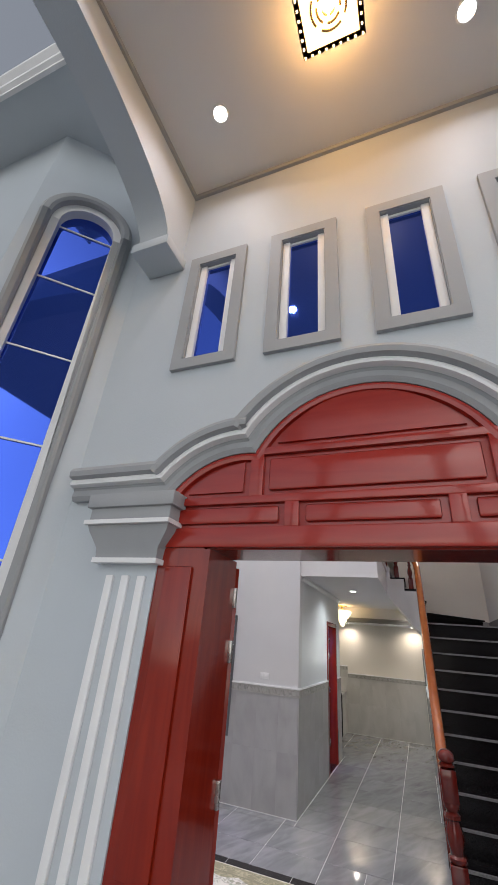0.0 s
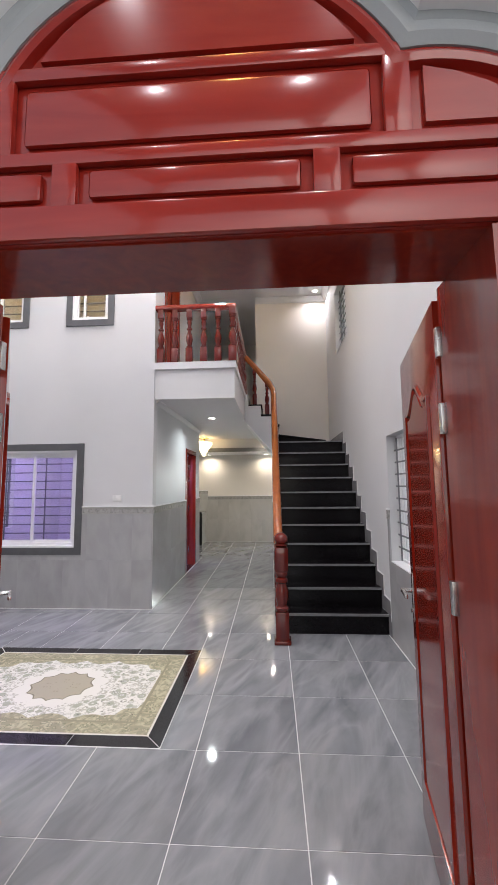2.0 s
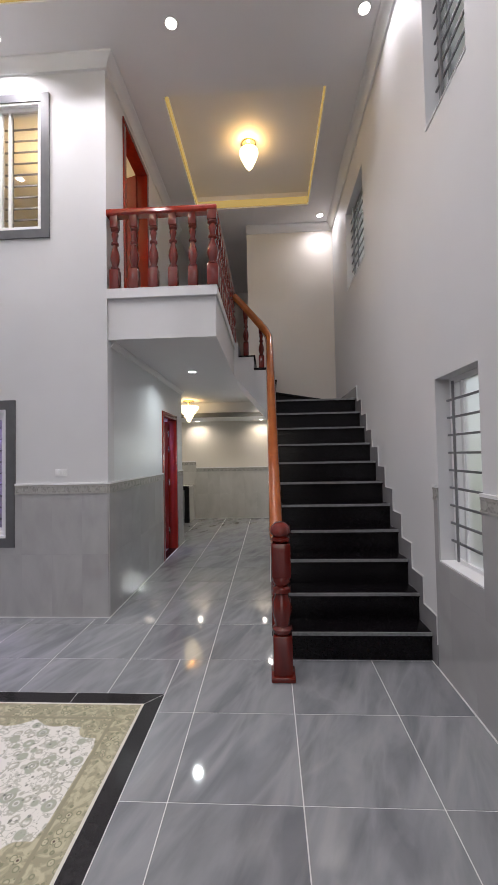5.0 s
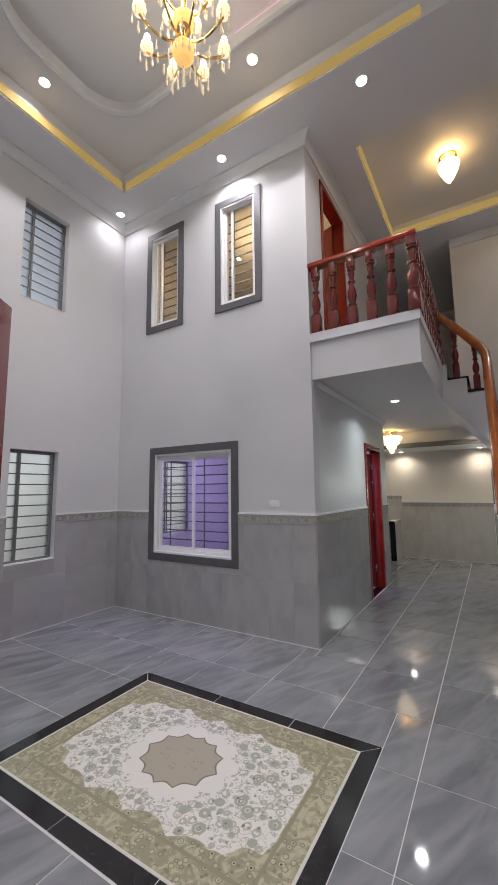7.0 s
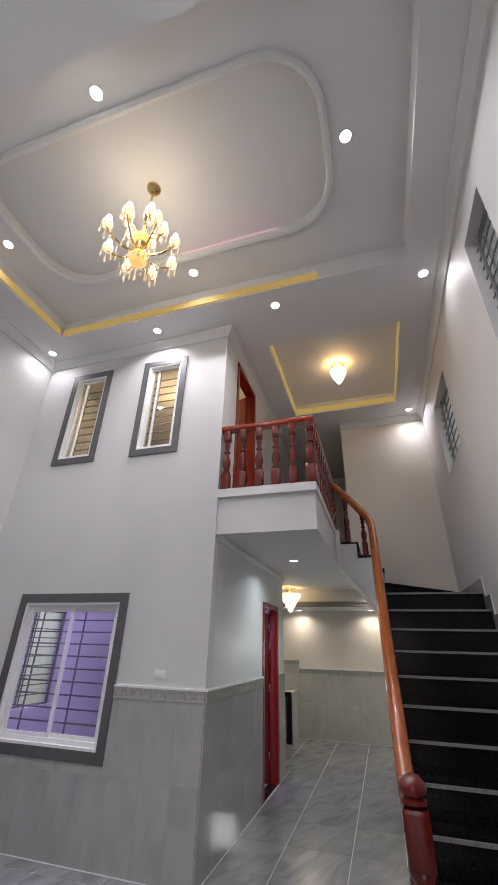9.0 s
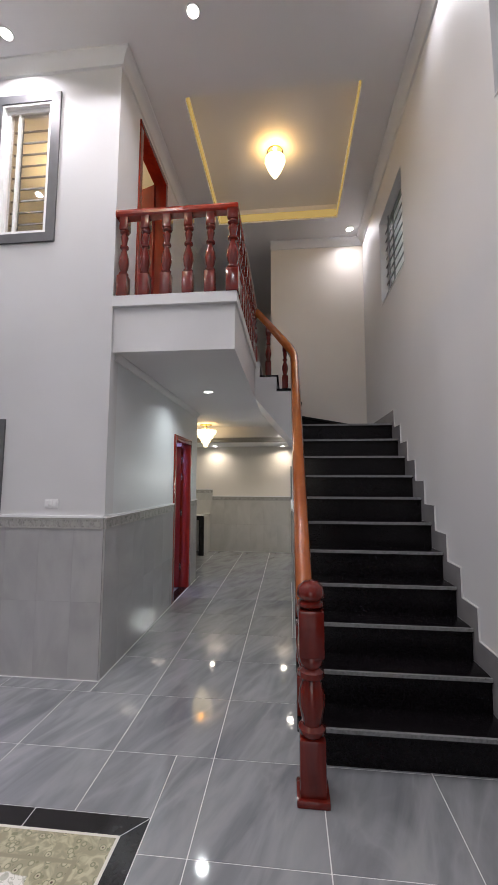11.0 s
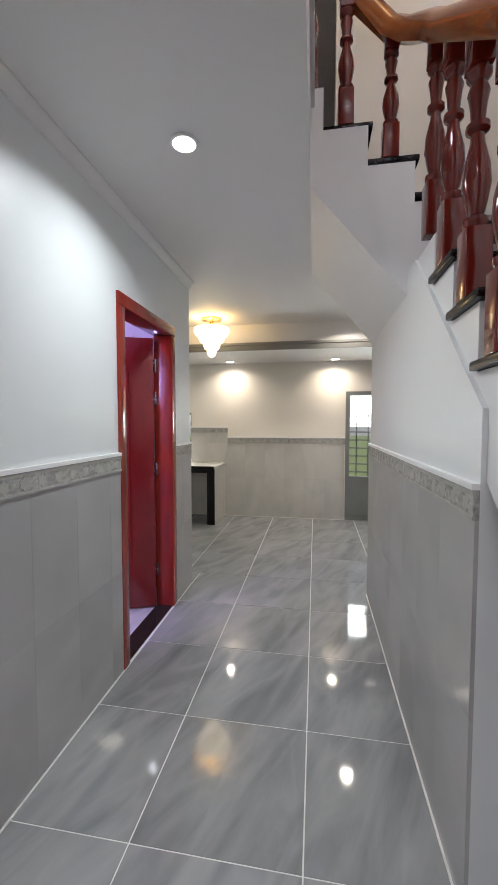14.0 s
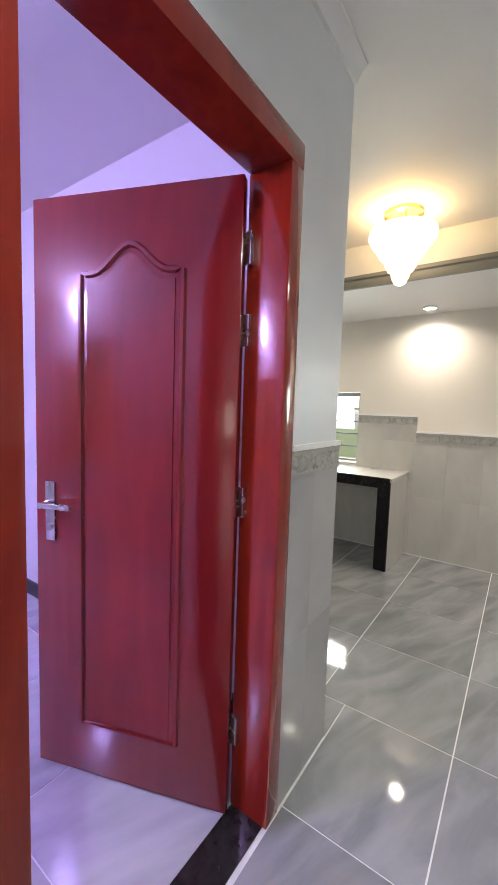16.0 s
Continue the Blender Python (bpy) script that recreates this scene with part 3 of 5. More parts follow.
RAIL = [(-0.036, -0.055), (-0.046, -0.035), (-0.046, -0.005), (-0.036, 0.02), (-0.018, 0.034), (0, 0.038), (0.018, 0.034), (0.036, 0.02), (0.046, -0.005), (0.046, -0.035), (0.036, -0.055)]
RAIL = [(u * 1.1, v * 1.08) for u, v in RAIL]
balustrade = thing("stair_balustrade", "red turned-wood balusters under an orange varnished handrail", "balustrade", (XS, Y0, 0))
balustrade.location = (0, 0, 0)
XB = XS - 0.014
NEWEL = (0.557, 5.02)
slope = RISE / RUN
short = baluster_mesh(0.84, 0.04)
RAILH = 0.868
for i in range(N1):
    y = Y0 + RUN * (i + 0.5)
    place(short, "baluster", balustrade, XB, y, RISE * (i + 1))
place(baluster_mesh(0.64, 0.04), "baluster", balustrade, 0.405, 8.03, RISE * 11 + RISE2 * 3)
place(baluster_mesh(0.70, 0.04), "baluster", balustrade, 0.18, 8.03, RISE * 11 + RISE2 * 4)
bm = bmesh.new()
NX, NY = NEWEL
box(bm, NX - 0.075, NX + 0.075, NY - 0.075, NY + 0.075, 0, 0.035, bevel=0.01)
box(bm, NX - 0.06, NX + 0.06, NY - 0.06, NY + 0.06, 0.03, 0.28, bevel=0.01)
lathe(bm, [(0.05, 0.28), (0.064, 0.295), (0.064, 0.315), (0.045, 0.33), (0.05, 0.36), (0.063, 0.42), (0.058, 0.48), (0.04, 0.53), (0.06, 0.545), (0.06, 0.57), (0.042, 0.585),
           (0.058, 0.61), (0.058, 0.63), (0.05, 0.645)], (NX, NY, 0), 20)
box(bm, NX - 0.06, NX + 0.06, NY - 0.06, NY + 0.06, 0.64, 0.86, bevel=0.012)
lathe(bm, [(0.045, 0.86), (0.062, 0.875), (0.062, 0.89), (0.048, 0.90), (0.064, 0.915), (0.066, 0.93), (0.06, 0.96), (0.035, 0.985), (0.008, 0.992)], (NX, NY, 0), 20)
bmesh.ops.scale(bm, vec=(1.1, 1.1, 1.07), space=Matrix.Translation((-NX, -NY, 0)), verts=bm.verts)
part("newel_post", bm, BALUSTER_WOOD, balustrade, smooth=46)
top = 7.60
zr = lambda y: RAILH + RISE + (y - Y0 - RUN * 0.5) * slope
path = [(NX, NY + 0.03, zr(NY + 0.05)), (XB + 0.006, NY + 0.2, zr(NY + 0.2)), (XB, 6.4, zr(6.4)), (XB, top, zr(top)), (XB - 0.005, 7.72, zr(top) + 0.12), (0.47, 7.92, 3.36), (0.405, 8.02, 3.47), (0.18, 8.03, 3.73), (0.02, 8.03, 3.91)]
part("handrail", sweep(bmesh.new(), path, RAIL), RAIL_WOOD, balustrade, "orange varnished handrail", smooth=50)

rail2 = thing("balcony_balustrade", "red turned-wood balcony railing on the white slab", "balustrade", (0, 6.03, ZU))
rail2.location = (0, 0, 0)
tall = baluster_mesh(0.74, 0.045)
for i in range(5):
    place(tall, "baluster", rail2, XH + 0.075 + 0.195 * i, 6.03, ZU)
post = baluster_mesh(0.78, 0.055)
place(post, "corner_post", rail2, -0.02, 6.03, ZU)
for i in range(9):
    place(tall, "baluster", rail2, -0.02, 6.25 + 0.2 * i, ZU)
place(post, "corner_post", rail2, -0.02, 8.03, ZU)
part("handrail", sweep(bmesh.new(), [(XH + 0.005, 6.03, 3.965), (-0.02, 6.03, 3.965), (-0.02, 8.06, 3.965)], [(s, u * 0.8) for s, u in RAIL]), RED_WOOD, rail2)

# ---- lamps ----
def downlight(x, y, z, watts, group="recessed ceiling lights", color=(0.985, 0.94, 1.0)):
    ob = thing("downlight", "round white recessed downlight, lit", "downlight", (x, y, z), group)
    part("rim", lathe(bmesh.new(), [(0.062, -0.004), (0.06, -0.012), (0.05, -0.012), (0.05, -0.002)], segs=24), WHITE, ob)
    part("diffuser", lathe(bmesh.new(), [(0.049, -0.012), (0.03, -0.014)], segs=24), LIT, ob)
    lamp("downlight_beam", x, y, z - 0.02, watts, 0.09, color)


for x in (-3.81, -2.02, -0.33, 1.43):
    w = 6 if x in (-3.81, 1.43) else 21
    downlight(x, 5.72, ZC, w)
    downlight(x, 2.5, ZC, w)
for x, y in ((0.70, 4.2), (-1.25, 5.17), (-3.2, 4.2), (-1.3, 3.28)):
    downlight(x, y, ZT, 30)
downlight(1.42, 8.76, ZC, 8)
downlight(-0.54, 7.55, ZL, 14, color=(0.9, 0.97, 1.0))
downlight(0.44, 10.35, ZL, 13, color=(1.0, 0.9, 0.78))
for x in (-2.7, -1.22, 0.31):
    downlight(x, 11.57, 2.37, 7, color=(1.0, 0.86, 0.7))
for x, y in ((-0.55, 1.44), (1.07, 1.46), (-0.55, 0.5), (1.07, 0.5)):
    downlight(x, y, 5.27, 6)

# ---- windows ----
def face_pose(side, at=0.0):
    """Local x runs along the wall, y into it, z up."""
    return {"rear": pose(0, at, 0), "left": pose(at, 0, 0, 0, 0, 90), "right": pose(at, 0, 0, 0, 0, -90)}[side]


def pane_part(name, bm, parent, material=None):
    ob = part(name, bm, material or GLASS, parent)
    ob.visible_shadow = False
    return ob


def window(name, label, m, w, thick, frame_mat, surround=0.0, surround_mat=None, bars=0.115, leaf="one", setback=0.06, pane=None, proud=0.02, frame_w=0.035, flip=False):
    u0, u1, z0, z1 = w
    ob = thing(name, label, "window", kind="structure")
    ob.matrix_world = m
    i = (u0 + surround, u1 - surround, z0 + surround, z1 - surround)
    if surround:
        part("window_surround", wall_mesh("y", -proud, 0.0, u0, u1, z0, z1, [i]), surround_mat, ob, "painted surround band")
        part("window_lip", wall_mesh("y", -proud * 0.6, 0.03, i[0], i[1], i[2], i[3], [shrink(i, 0.022)]), frame_mat, ob)
        i = shrink(i, 0.022)
    g = shrink(i, frame_w)
    part("window_frame", wall_mesh("y", setback, setback + 0.05, *i, [g]), frame_mat, ob)
    mid = (g[0] + g[1]) / 2
    if leaf == "two":
        for k, (a, b) in enumerate(((g[0], mid + 0.02), (mid - 0.02, g[1]))):
            d = setback + 0.008 + 0.02 * k
            part("sash", wall_mesh("y", d, d + 0.018, a, b, g[2], g[3], [(a + 0.035, b - 0.035, g[2] + 0.035, g[3] - 0.035)]), frame_mat, ob)
            pane_part("pane", boxes((a + 0.035, b - 0.035, d + 0.007, d + 0.011, g[2] + 0.035, g[3] - 0.035)), ob, pane)
    elif leaf == "one":
        s = g[0] + 0.22 * (g[1] - g[0]) if not flip else g[0] + 0.78 * (g[1] - g[0])
        part("mullion", boxes((s - 0.012, s + 0.012, setback + 0.006, setback + 0.04, g[2], g[3])), frame_mat, ob)
        pane_part("pane", boxes((g[0], g[1], setback + 0.02, setback + 0.024, g[2], g[3])), ob, pane)
    if bars:
        n = max(2, round((g[3] - g[2]) / bars))
        y = setback + 0.075 if pane is None else setback - 0.035
        for k in range(1, n):
            z = g[2] + (g[3] - g[2]) * k / n
            part("bar", boxes((g[0] - 0.01, g[1] + 0.01, y, y + 0.012, z - 0.007, z + 0.007)), BAR, ob)
        for f in ((0.12, 0.62) if leaf == "two" else (0.2,)):
            u = g[0] + f * (g[1] - g[0])
            part("bar", boxes((u - 0.007, u + 0.007, y - 0.012, y, g[2], g[3])), BAR, ob)
    if not surround:
        part("window_sill", boxes((u0 + 0.002, u1 - 0.002, -0.006, setback, z0 + 0.002, z0 + 0.012)), WHITE, ob)
    return ob


window("window_1", "white sliding window with charcoal surround and steel bars", face_pose("rear", YB), W_LOW, 0.15, WHITE, 0.09, DARK_FRAME, leaf="two", setback=0.03)
window("window_2", "tall white barred window with charcoal surround", face_pose("rear", YB), W_UP1, 0.15, WHITE, 0.085, DARK_FRAME, setback=0.03)
window("window_3", "tall white barred window with charcoal surround, warm light behind", face_pose("rear", YB), W_UP2, 0.15, WHITE, 0.085, DARK_FRAME, setback=0.03)


def turn(w):
    return (-w[1], -w[0], w[2], w[3])


window("window_4", "narrow barred window in a grey frame", face_pose("left", XL), W_SIDE_LOW, 0.2, GREY_ALU, leaf="one", pane=FROST, setback=0.08)
window("window_5", "narrow barred window in a grey frame, high up", face_pose("left", XL), W_SIDE_UP, 0.2, GREY_ALU, leaf="one", pane=FROST, setback=0.08)
window("window_6", "narrow white window with grey bars beside the stairs", face_pose("right", XR), turn(W_SIDE_LOW), 0.2, WHITE, leaf="one", pane=FROST, setback=0.1)
window("window_7", "narrow barred window high on the wall", face_pose("right", XR), turn(W_SIDE_UP), 0.2, GREY_ALU, leaf="one", pane=FROST, setback=0.1)
window("window_8", "barred window above the stairs", face_pose("right", XR), turn(W_STAIR), 0.2, GREY_ALU, leaf="one", pane=FROST, setback=0.1)
window("window_9", "small barred kitchen window over the counter", face_pose("rear", YE), W_KITCHEN, 0.2, GREY_ALU, leaf="one", setback=0.08, bars=0.13)
window("window_14", "grey barred bedroom window in the violet room", face_pose("left", XL), W_BED, 0.2, GREY_ALU, leaf="one", pane=FROST, setback=0.08)
for i, w in enumerate(FRONT_W):
    g = shrink(w, 0.078)
    ob = thing("window_%d" % (10 + i), "tall dark mirror-glass window in a grey moulded surround", "window", kind="structure")
    ob.matrix_world = face_pose("rear", YF0)
    part("window_surround", wall_mesh("y", -0.028, 0.0, *w, [g]), TRIM_PORCH, ob, "grey painted surround band")
    part("window_bead", wall_mesh("y", -0.02, 0.035, *g, [shrink(g, 0.006)]), TRIM_PORCH, ob)
    for x in (g[0] + 0.006, g[1] - 0.054):
        part("window_frame", boxes((x, x + 0.048, 0.0, 0.04, g[2] + 0.006, g[3] - 0.006), bevel=0.004), WHITE_PORCH, ob, "white window stile")
    for z in (g[2] + 0.006, g[3] - 0.028):
        part("window_rail", boxes((g[0] + 0.054, g[1] - 0.054, 0.014, 0.04, z, z + 0.022)), WHITE_PORCH, ob)
    part("pane", boxes((g[0] + 0.05, g[1] - 0.05, 0.026, 0.032, g[2] + 0.02, g[3] - 0.02)), FILM, ob)


# ---- front door with its arched surround ----
def arc(p, q, sag, n=14):
    (x0, z0), (x1, z1) = p, q
    mx, mz, dx, dz = (x0 + x1) / 2, (z0 + z1) / 2, x1 - x0, z1 - z0
    c = math.hypot(dx, dz)
    r = (c * c / 4 + sag * sag) / (2 * sag)
    nx, nz = -dz / c, dx / c
    ox, oz = mx - nx * (r - sag), mz - nz * (r - sag)
    a0, a1 = math.atan2(z0 - oz, x0 - ox), math.atan2(z1 - oz, x1 - ox)
    if a1 > a0:
        a1 -= 2 * math.pi
    return [(ox + r * math.cos(a0 + (a1 - a0) * i / n), oz + r * math.sin(a0 + (a1 - a0) * i / n)) for i in range(n + 1)]


HW, EW = 0.545, 1.04
curve = arc((DX - EW, 2.42), (DX - HW, 2.67), 0.085) + arc((DX - HW, 2.67), (DX + HW, 2.67), 0.335, 24)[1:] + arc((DX + HW, 2.67), (DX + EW, 2.42), 0.085)[1:]
surround = tagged(thing("door_surround", "grey moulded arch over fluted white pilasters", "door surround", kind="structure"), kind="structure")
line = [(-1.40, 2.46), (DX - EW - 0.04, 2.46)] + curve[1:-1] + [(DX + EW + 0.04, 2.46), (2 * DX + 1.40, 2.46)]
path = [(x, YF0, z) for x, z in line]
for nm, sec, mt in (("moulding_inner", [(0, 0), (0.035, 0), (0.05, 0.025), (0.045, 0.06), (0.055, 0.075), (0, 0.075)], TRIM_PORCH),
                    ("moulding_bead", [(0, 0.075), (0.065, 0.075), (0.088, 0.085), (0.09, 0.1), (0.08, 0.118), (0, 0.118)], WHITE_PORCH),
                    ("moulding_outer", [(0, 0.118), (0.08, 0.118), (0.11, 0.13), (0.115, 0.16), (0.10, 0.185), (0, 0.19)], TRIM_PORCH)):
    part(nm, sweep(bmesh.new(), path, sec), mt, surround)
for s in (-1, 1):
    c = DX + s * 1.19
    part("capital", boxes((c - 0.27, c + 0.27, YF0 - 0.14, YF0, 2.38, 2.455), (c - 0.25, c + 0.25, YF0 - 0.12, YF0, 2.30, 2.385), bevel=0.008), TRIM_PORCH, surround)
    bm = bmesh.new()
    sections = [(0.255, 0.125, 2.305), (0.24, 0.11, 2.26), (0.19, 0.085, 2.18), (0.185, 0.075, 2.12)]
    rings = [[bm.verts.new((c + x * a, y, z)) for x, y in ((-1, YF0), (-1, YF0 - b), (1, YF0 - b), (1, YF0))] for a, b, z in sections]
    for p, q in zip(rings, rings[1:]):
        for i in range(4):
            bm.faces.new((p[i], p[(i + 1) % 4], q[(i + 1) % 4], q[i]))
    bm.faces.new(rings[0]), bm.faces.new(rings[-1])
    part("capital_neck", bm, TRIM_PORCH, surround)
    part("capital_bead", boxes((c - 0.262, c + 0.262, YF0 - 0.142, YF0, 2.29, 2.312), (c - 0.195, c + 0.195, YF0 - 0.09, YF0, 2.104, 2.128)), WHITE_PORCH, surround)
    bm = boxes((c - 0.165, c + 0.165, YF0 - 0.03, YF0, 0.25, 2.11))
    part("pilaster", bm, PAINT_PORCH, surround)
    bm = bmesh.new()
    for k in range(3):
        u = c + 0.095 * (k - 1)
        box(bm, u - 0.022, u + 0.022, YF0 - 0.048, YF0 - 0.03, 0.34, 2.05, bevel=0.006)
    part("flute_rib", bm, WHITE_PORCH, surround, "white fluted ribs")
    part("pilaster_base", boxes((c - 0.21, c + 0.21, YF0 - 0.09, YF0, -0.01, 0.2), (c - 0.19, c + 0.19, YF0 - 0.07, YF0, 0.2, 0.26), bevel=0.01), WHITE_PORCH, surround)

door = thing("door_1", "red varnished double front door standing open", "door", kind="structure")
Y = YF0 - 0.012
part("header_board", prism(bmesh.new(), [(DX + EW, 2.19), (DX - EW, 2.19)] + [(x, z - 0.002) for x, z in curve], "y", Y, YF0 + 0.0), RED_PANEL, door)
bm = boxes((DX - 0.775, DX + 0.775, YF0, 2.2, 2.184, 2.298))
part("door_head", bm, RED_WOOD, door)


def rail(nm, x0, x1, z0, z1, y=Y - 0.022, b=0.007):
    part(nm, boxes((x0, x1, y, Y, z0, z1), bevel=b), RED_PANEL, door)


rail("bottom_rail", DX - EW + 0.01, DX + EW - 0.01, 2.19, 2.285)
rail("middle_rail", DX - EW + 0.01, DX + EW - 0.01, 2.40, 2.44)
rail("upper_rail", DX - HW, DX + HW, 2.655, 2.695)
for x in (DX - 0.345, DX + 0.345):
    rail("mullion", x - 0.035, x + 0.035, 2.28, 2.405)
for x in (DX - HW + 0.015, DX + HW - 0.015):
    rail("mullion", x - 0.035, x + 0.035, 2.435, 2.66)
rimsec = [(0.0, -0.045), (0.022, -0.04), (0.026, -0.02), (0.02, -0.004), (0.0, -0.003)]
part("arch_rim", sweep(bmesh.new(), [(x, Y, z) for x, z in curve], rimsec), RED_PANEL, door)


def bevel_panel(nm, x0, x1, z0, z1):
    part(nm, boxes((x0, x1, Y - 0.016, Y, z0, z1), bevel=0.012), RED_PANEL, door)


for x0, x1 in ((DX - 0.95, DX - 0.41), (DX - 0.28, DX + 0.28), (DX + 0.41, DX + 0.95)):
    bevel_panel("panel", x0, x1, 2.305, 2.385)
bevel_panel("panel", DX - 0.465, DX + 0.465, 2.465, 2.63)
top_panel = arc((DX - 0.43, 2.72), (DX + 0.43, 2.72), 0.245, 20)
part("panel", prism(bmesh.new(), top_panel, "y", Y - 0.014, Y), RED_PANEL, door)
for s in (-1, 1):
    pts = [(DX + s * 0.60, 2.465), (DX + s * 0.60, 2.625)] + [(DX + s * u, z) for u, z in ((0.68, 2.605), (0.76, 2.57), (0.84, 2.525), (0.91, 2.465))]
    part("panel", prism(bmesh.new(), pts if s > 0 else pts[::-1], "y", Y - 0.014, Y), RED_PANEL, door)
for s in (-1, 1):           # wide frame beside the opening, with its panel and deep jamb
    a, b = sorted((DX + s * 0.775, DX + s * (EW - 0.005)))
    part("jamb_face", boxes((a, b, Y - 0.008, YF0, 0, 2.19)), RED_WOOD, door)
    part("jamb_panel", boxes((a + 0.06, b - 0.05, Y - 0.024, Y - 0.008, 1.0, 2.10), (a + 0.06, b - 0.05, Y - 0.024, Y - 0.008, 0.1, 0.93), bevel=0.01), RED_WOOD, door)
    part("jamb", boxes(sorted((DX + s * 0.745, DX + s * 0.775)) + [YF0 - 0.02, 2.25, 0, 2.184]), RED_WOOD, door)


def ogee(w, z0, z1):
    """A panel outline with a bow-shaped head."""
    pts = [(-w, z0), (w, z0), (w, z1 - 0.09)]
    for i in range(1, 16):
        u = w - 2 * w * i / 16
        pts.append((u, z1 - 0.09 + 0.09 * (0.5 + 0.5 * math.cos(math.pi * min(1, abs(u) / (w * 0.8)))) ** 1.2))
    return pts + [(-w, z1 - 0.09)]


def leaf_mesh(nm, parent, width, height, material, m, panel):
    """A hinged leaf, hinge at local x = 0; one moulded panel each side."""
    root = part(nm, boxes((0, width, -0.02, 0.02, 0.012, height), bevel=0.004), material, parent)
    root.matrix_local = m
    pw, z0, z1 = panel
    out = ogee(pw, z0, z1)
    for s in (-1, 1):
        pts = [(width / 2 + u, s * 0.02, z) for u, z in out]
        sec = [(0.0, -0.012), (0.009, -0.006), (0.009, 0.006), (0.0, 0.012)]
        bm = bmesh.new()
        rings = []
        n = len(pts)
        for i in range(n):
            p, a, b = Vector(pts[i]), Vector(pts[i - 1]), Vector(pts[(i + 1) % n])
            t = (b - a).normalized()
            nrm = Vector((t.z, 0, -t.x))
            rings.append([bm.verts.new(p + Vector((0, s * d, 0)) + nrm * k) for d, k in sec])
        for i in range(n):
            a, b = rings[i], rings[(i + 1) % n]
            for j in range(3):
                bm.faces.new((a[j], a[j + 1], b[j + 1], b[j]))
        part("panel_moulding", bm, material, root)
        part("raised_panel", prism(bmesh.new(), [(width / 2 + u * 0.86, z0 + (z - z0) * 0.975 + 0.012) for u, z in out], "y", *sorted((s * 0.02, s * 0.024))), material, root)
    return root


def lever(parent, x, side):
    bm = boxes((x - 0.02, x + 0.02, side * 0.02, side * 0.028, 0.90, 1.12), bevel=0.003)
    part("handle_plate", bm, STEEL, parent, "steel handle plate")
    bm = lathe(bmesh.new(), [(0.011, 0), (0.011, 0.05)], segs=12, lean=Matrix.Translation((x, side * 0.028, 1.04)) @ Matrix.Rotation(radians(-90 * side), 4, "X"))
    box(bm, x - 0.12, x + 0.012, side * 0.07 - 0.008, side * 0.07 + 0.008, 1.03, 1.05, bevel=0.006)
    part("lever_handle", bm, STEEL, parent, "steel lever handle")
    part("lock_cylinder", lathe(bmesh.new(), [(0.012, 0), (0.012, 0.008)], segs=12, lean=Matrix.Translation((x, side * 0.028, 0.95)) @ Matrix.Rotation(radians(-90 * side), 4, "X")), STEEL, parent)


def hinges(parent, x, y, zs, dx=0.012):
    for z in zs:
        part("hinge", boxes((x - dx, x + dx, y - 0.012, y + 0.012, z - 0.05, z + 0.05), bevel=0.003), STEEL, parent, "steel butt hinge")


LW = 0.75
right_leaf = leaf_mesh("door_leaf", door, LW, 2.155, RED_WOOD, pose(DX + 0.755, 2.27, 0, 0, 0, 80), (0.24, 0.25, 1.95))
left_leaf = leaf_mesh("door_leaf", door, LW, 2.155, RED_WOOD, pose(DX - 0.755, 2.27, 0, 0, 0, 125), (0.24, 0.25, 1.95))
for leaf_ob in (right_leaf, left_leaf):
    lever(leaf_ob, LW - 0.07, 1), lever(leaf_ob, LW - 0.07, -1)
hinges(door, DX + 0.74, 2.245, (0.35, 1.2, 1.75, 2.0)), hinges(door, DX - 0.74, 2.245, (0.35, 1.2, 1.75, 2.0))
part("threshold", boxes((DX - 0.775, DX + 0.775, YF0 - 0.04, YF1 + 0.0, -0.02, 0.001)), BLACK_STONE, door, "black granite threshold")


# ---- inner doors ----
def red_frame(nm, label, y0, y1, z0, z1, thick=0.13, face=0.075):
    ob = thing(nm, label, "door", kind="structure")
    x0, x1 = XH - thick - 0.006, XH + 0.016
    part("jamb", boxes((x0, x1, y0, y0 + face, z0, z1 - face), bevel=0.005), RED_WOOD, ob)
    part("jamb", boxes((x0, x1, y1 - face, y1, z0, z1 - face), bevel=0.005), RED_WOOD, ob)
    part("head", boxes((x0, x1, y0, y1, z1 - face, z1), bevel=0.005), RED_WOOD, ob)
    return ob


bed_door = red_frame("door_2", "dark red wooden bedroom door standing open", *DOOR_BED)
bl = leaf_mesh("door_leaf", bed_door, 0.765, 2.105, DOOR_WOOD, pose(XH - 0.125, 8.715, 0, 0, 0, 180 + 20.5), (0.19, 0.22, 1.93))
lever(bl, 0.70, 1), lever(bl, 0.70, -1)
hinges(bed_door, XH - 0.118, 8.735, (0.3, 1.1, 1.65, 1.9))
part("threshold", boxes((XH - 0.13, XH - 0.0, DOOR_BED[0] + 0.075, DOOR_BED[1] - 0.075, -0.02, 0.003)), BLACK_TILE, bed_door, "black threshold tile")
up_door = red_frame("door_3", "dark red wooden door frame on the upper landing", *DOOR_UP)
ul = leaf_mesh("door_leaf", up_door, 0.74, 5.26 - ZU, DOOR_WOOD, pose(XH - 0.12, 7.27, ZU, 0, 0, 180 - 20), (0.19, 0.22, 1.9))

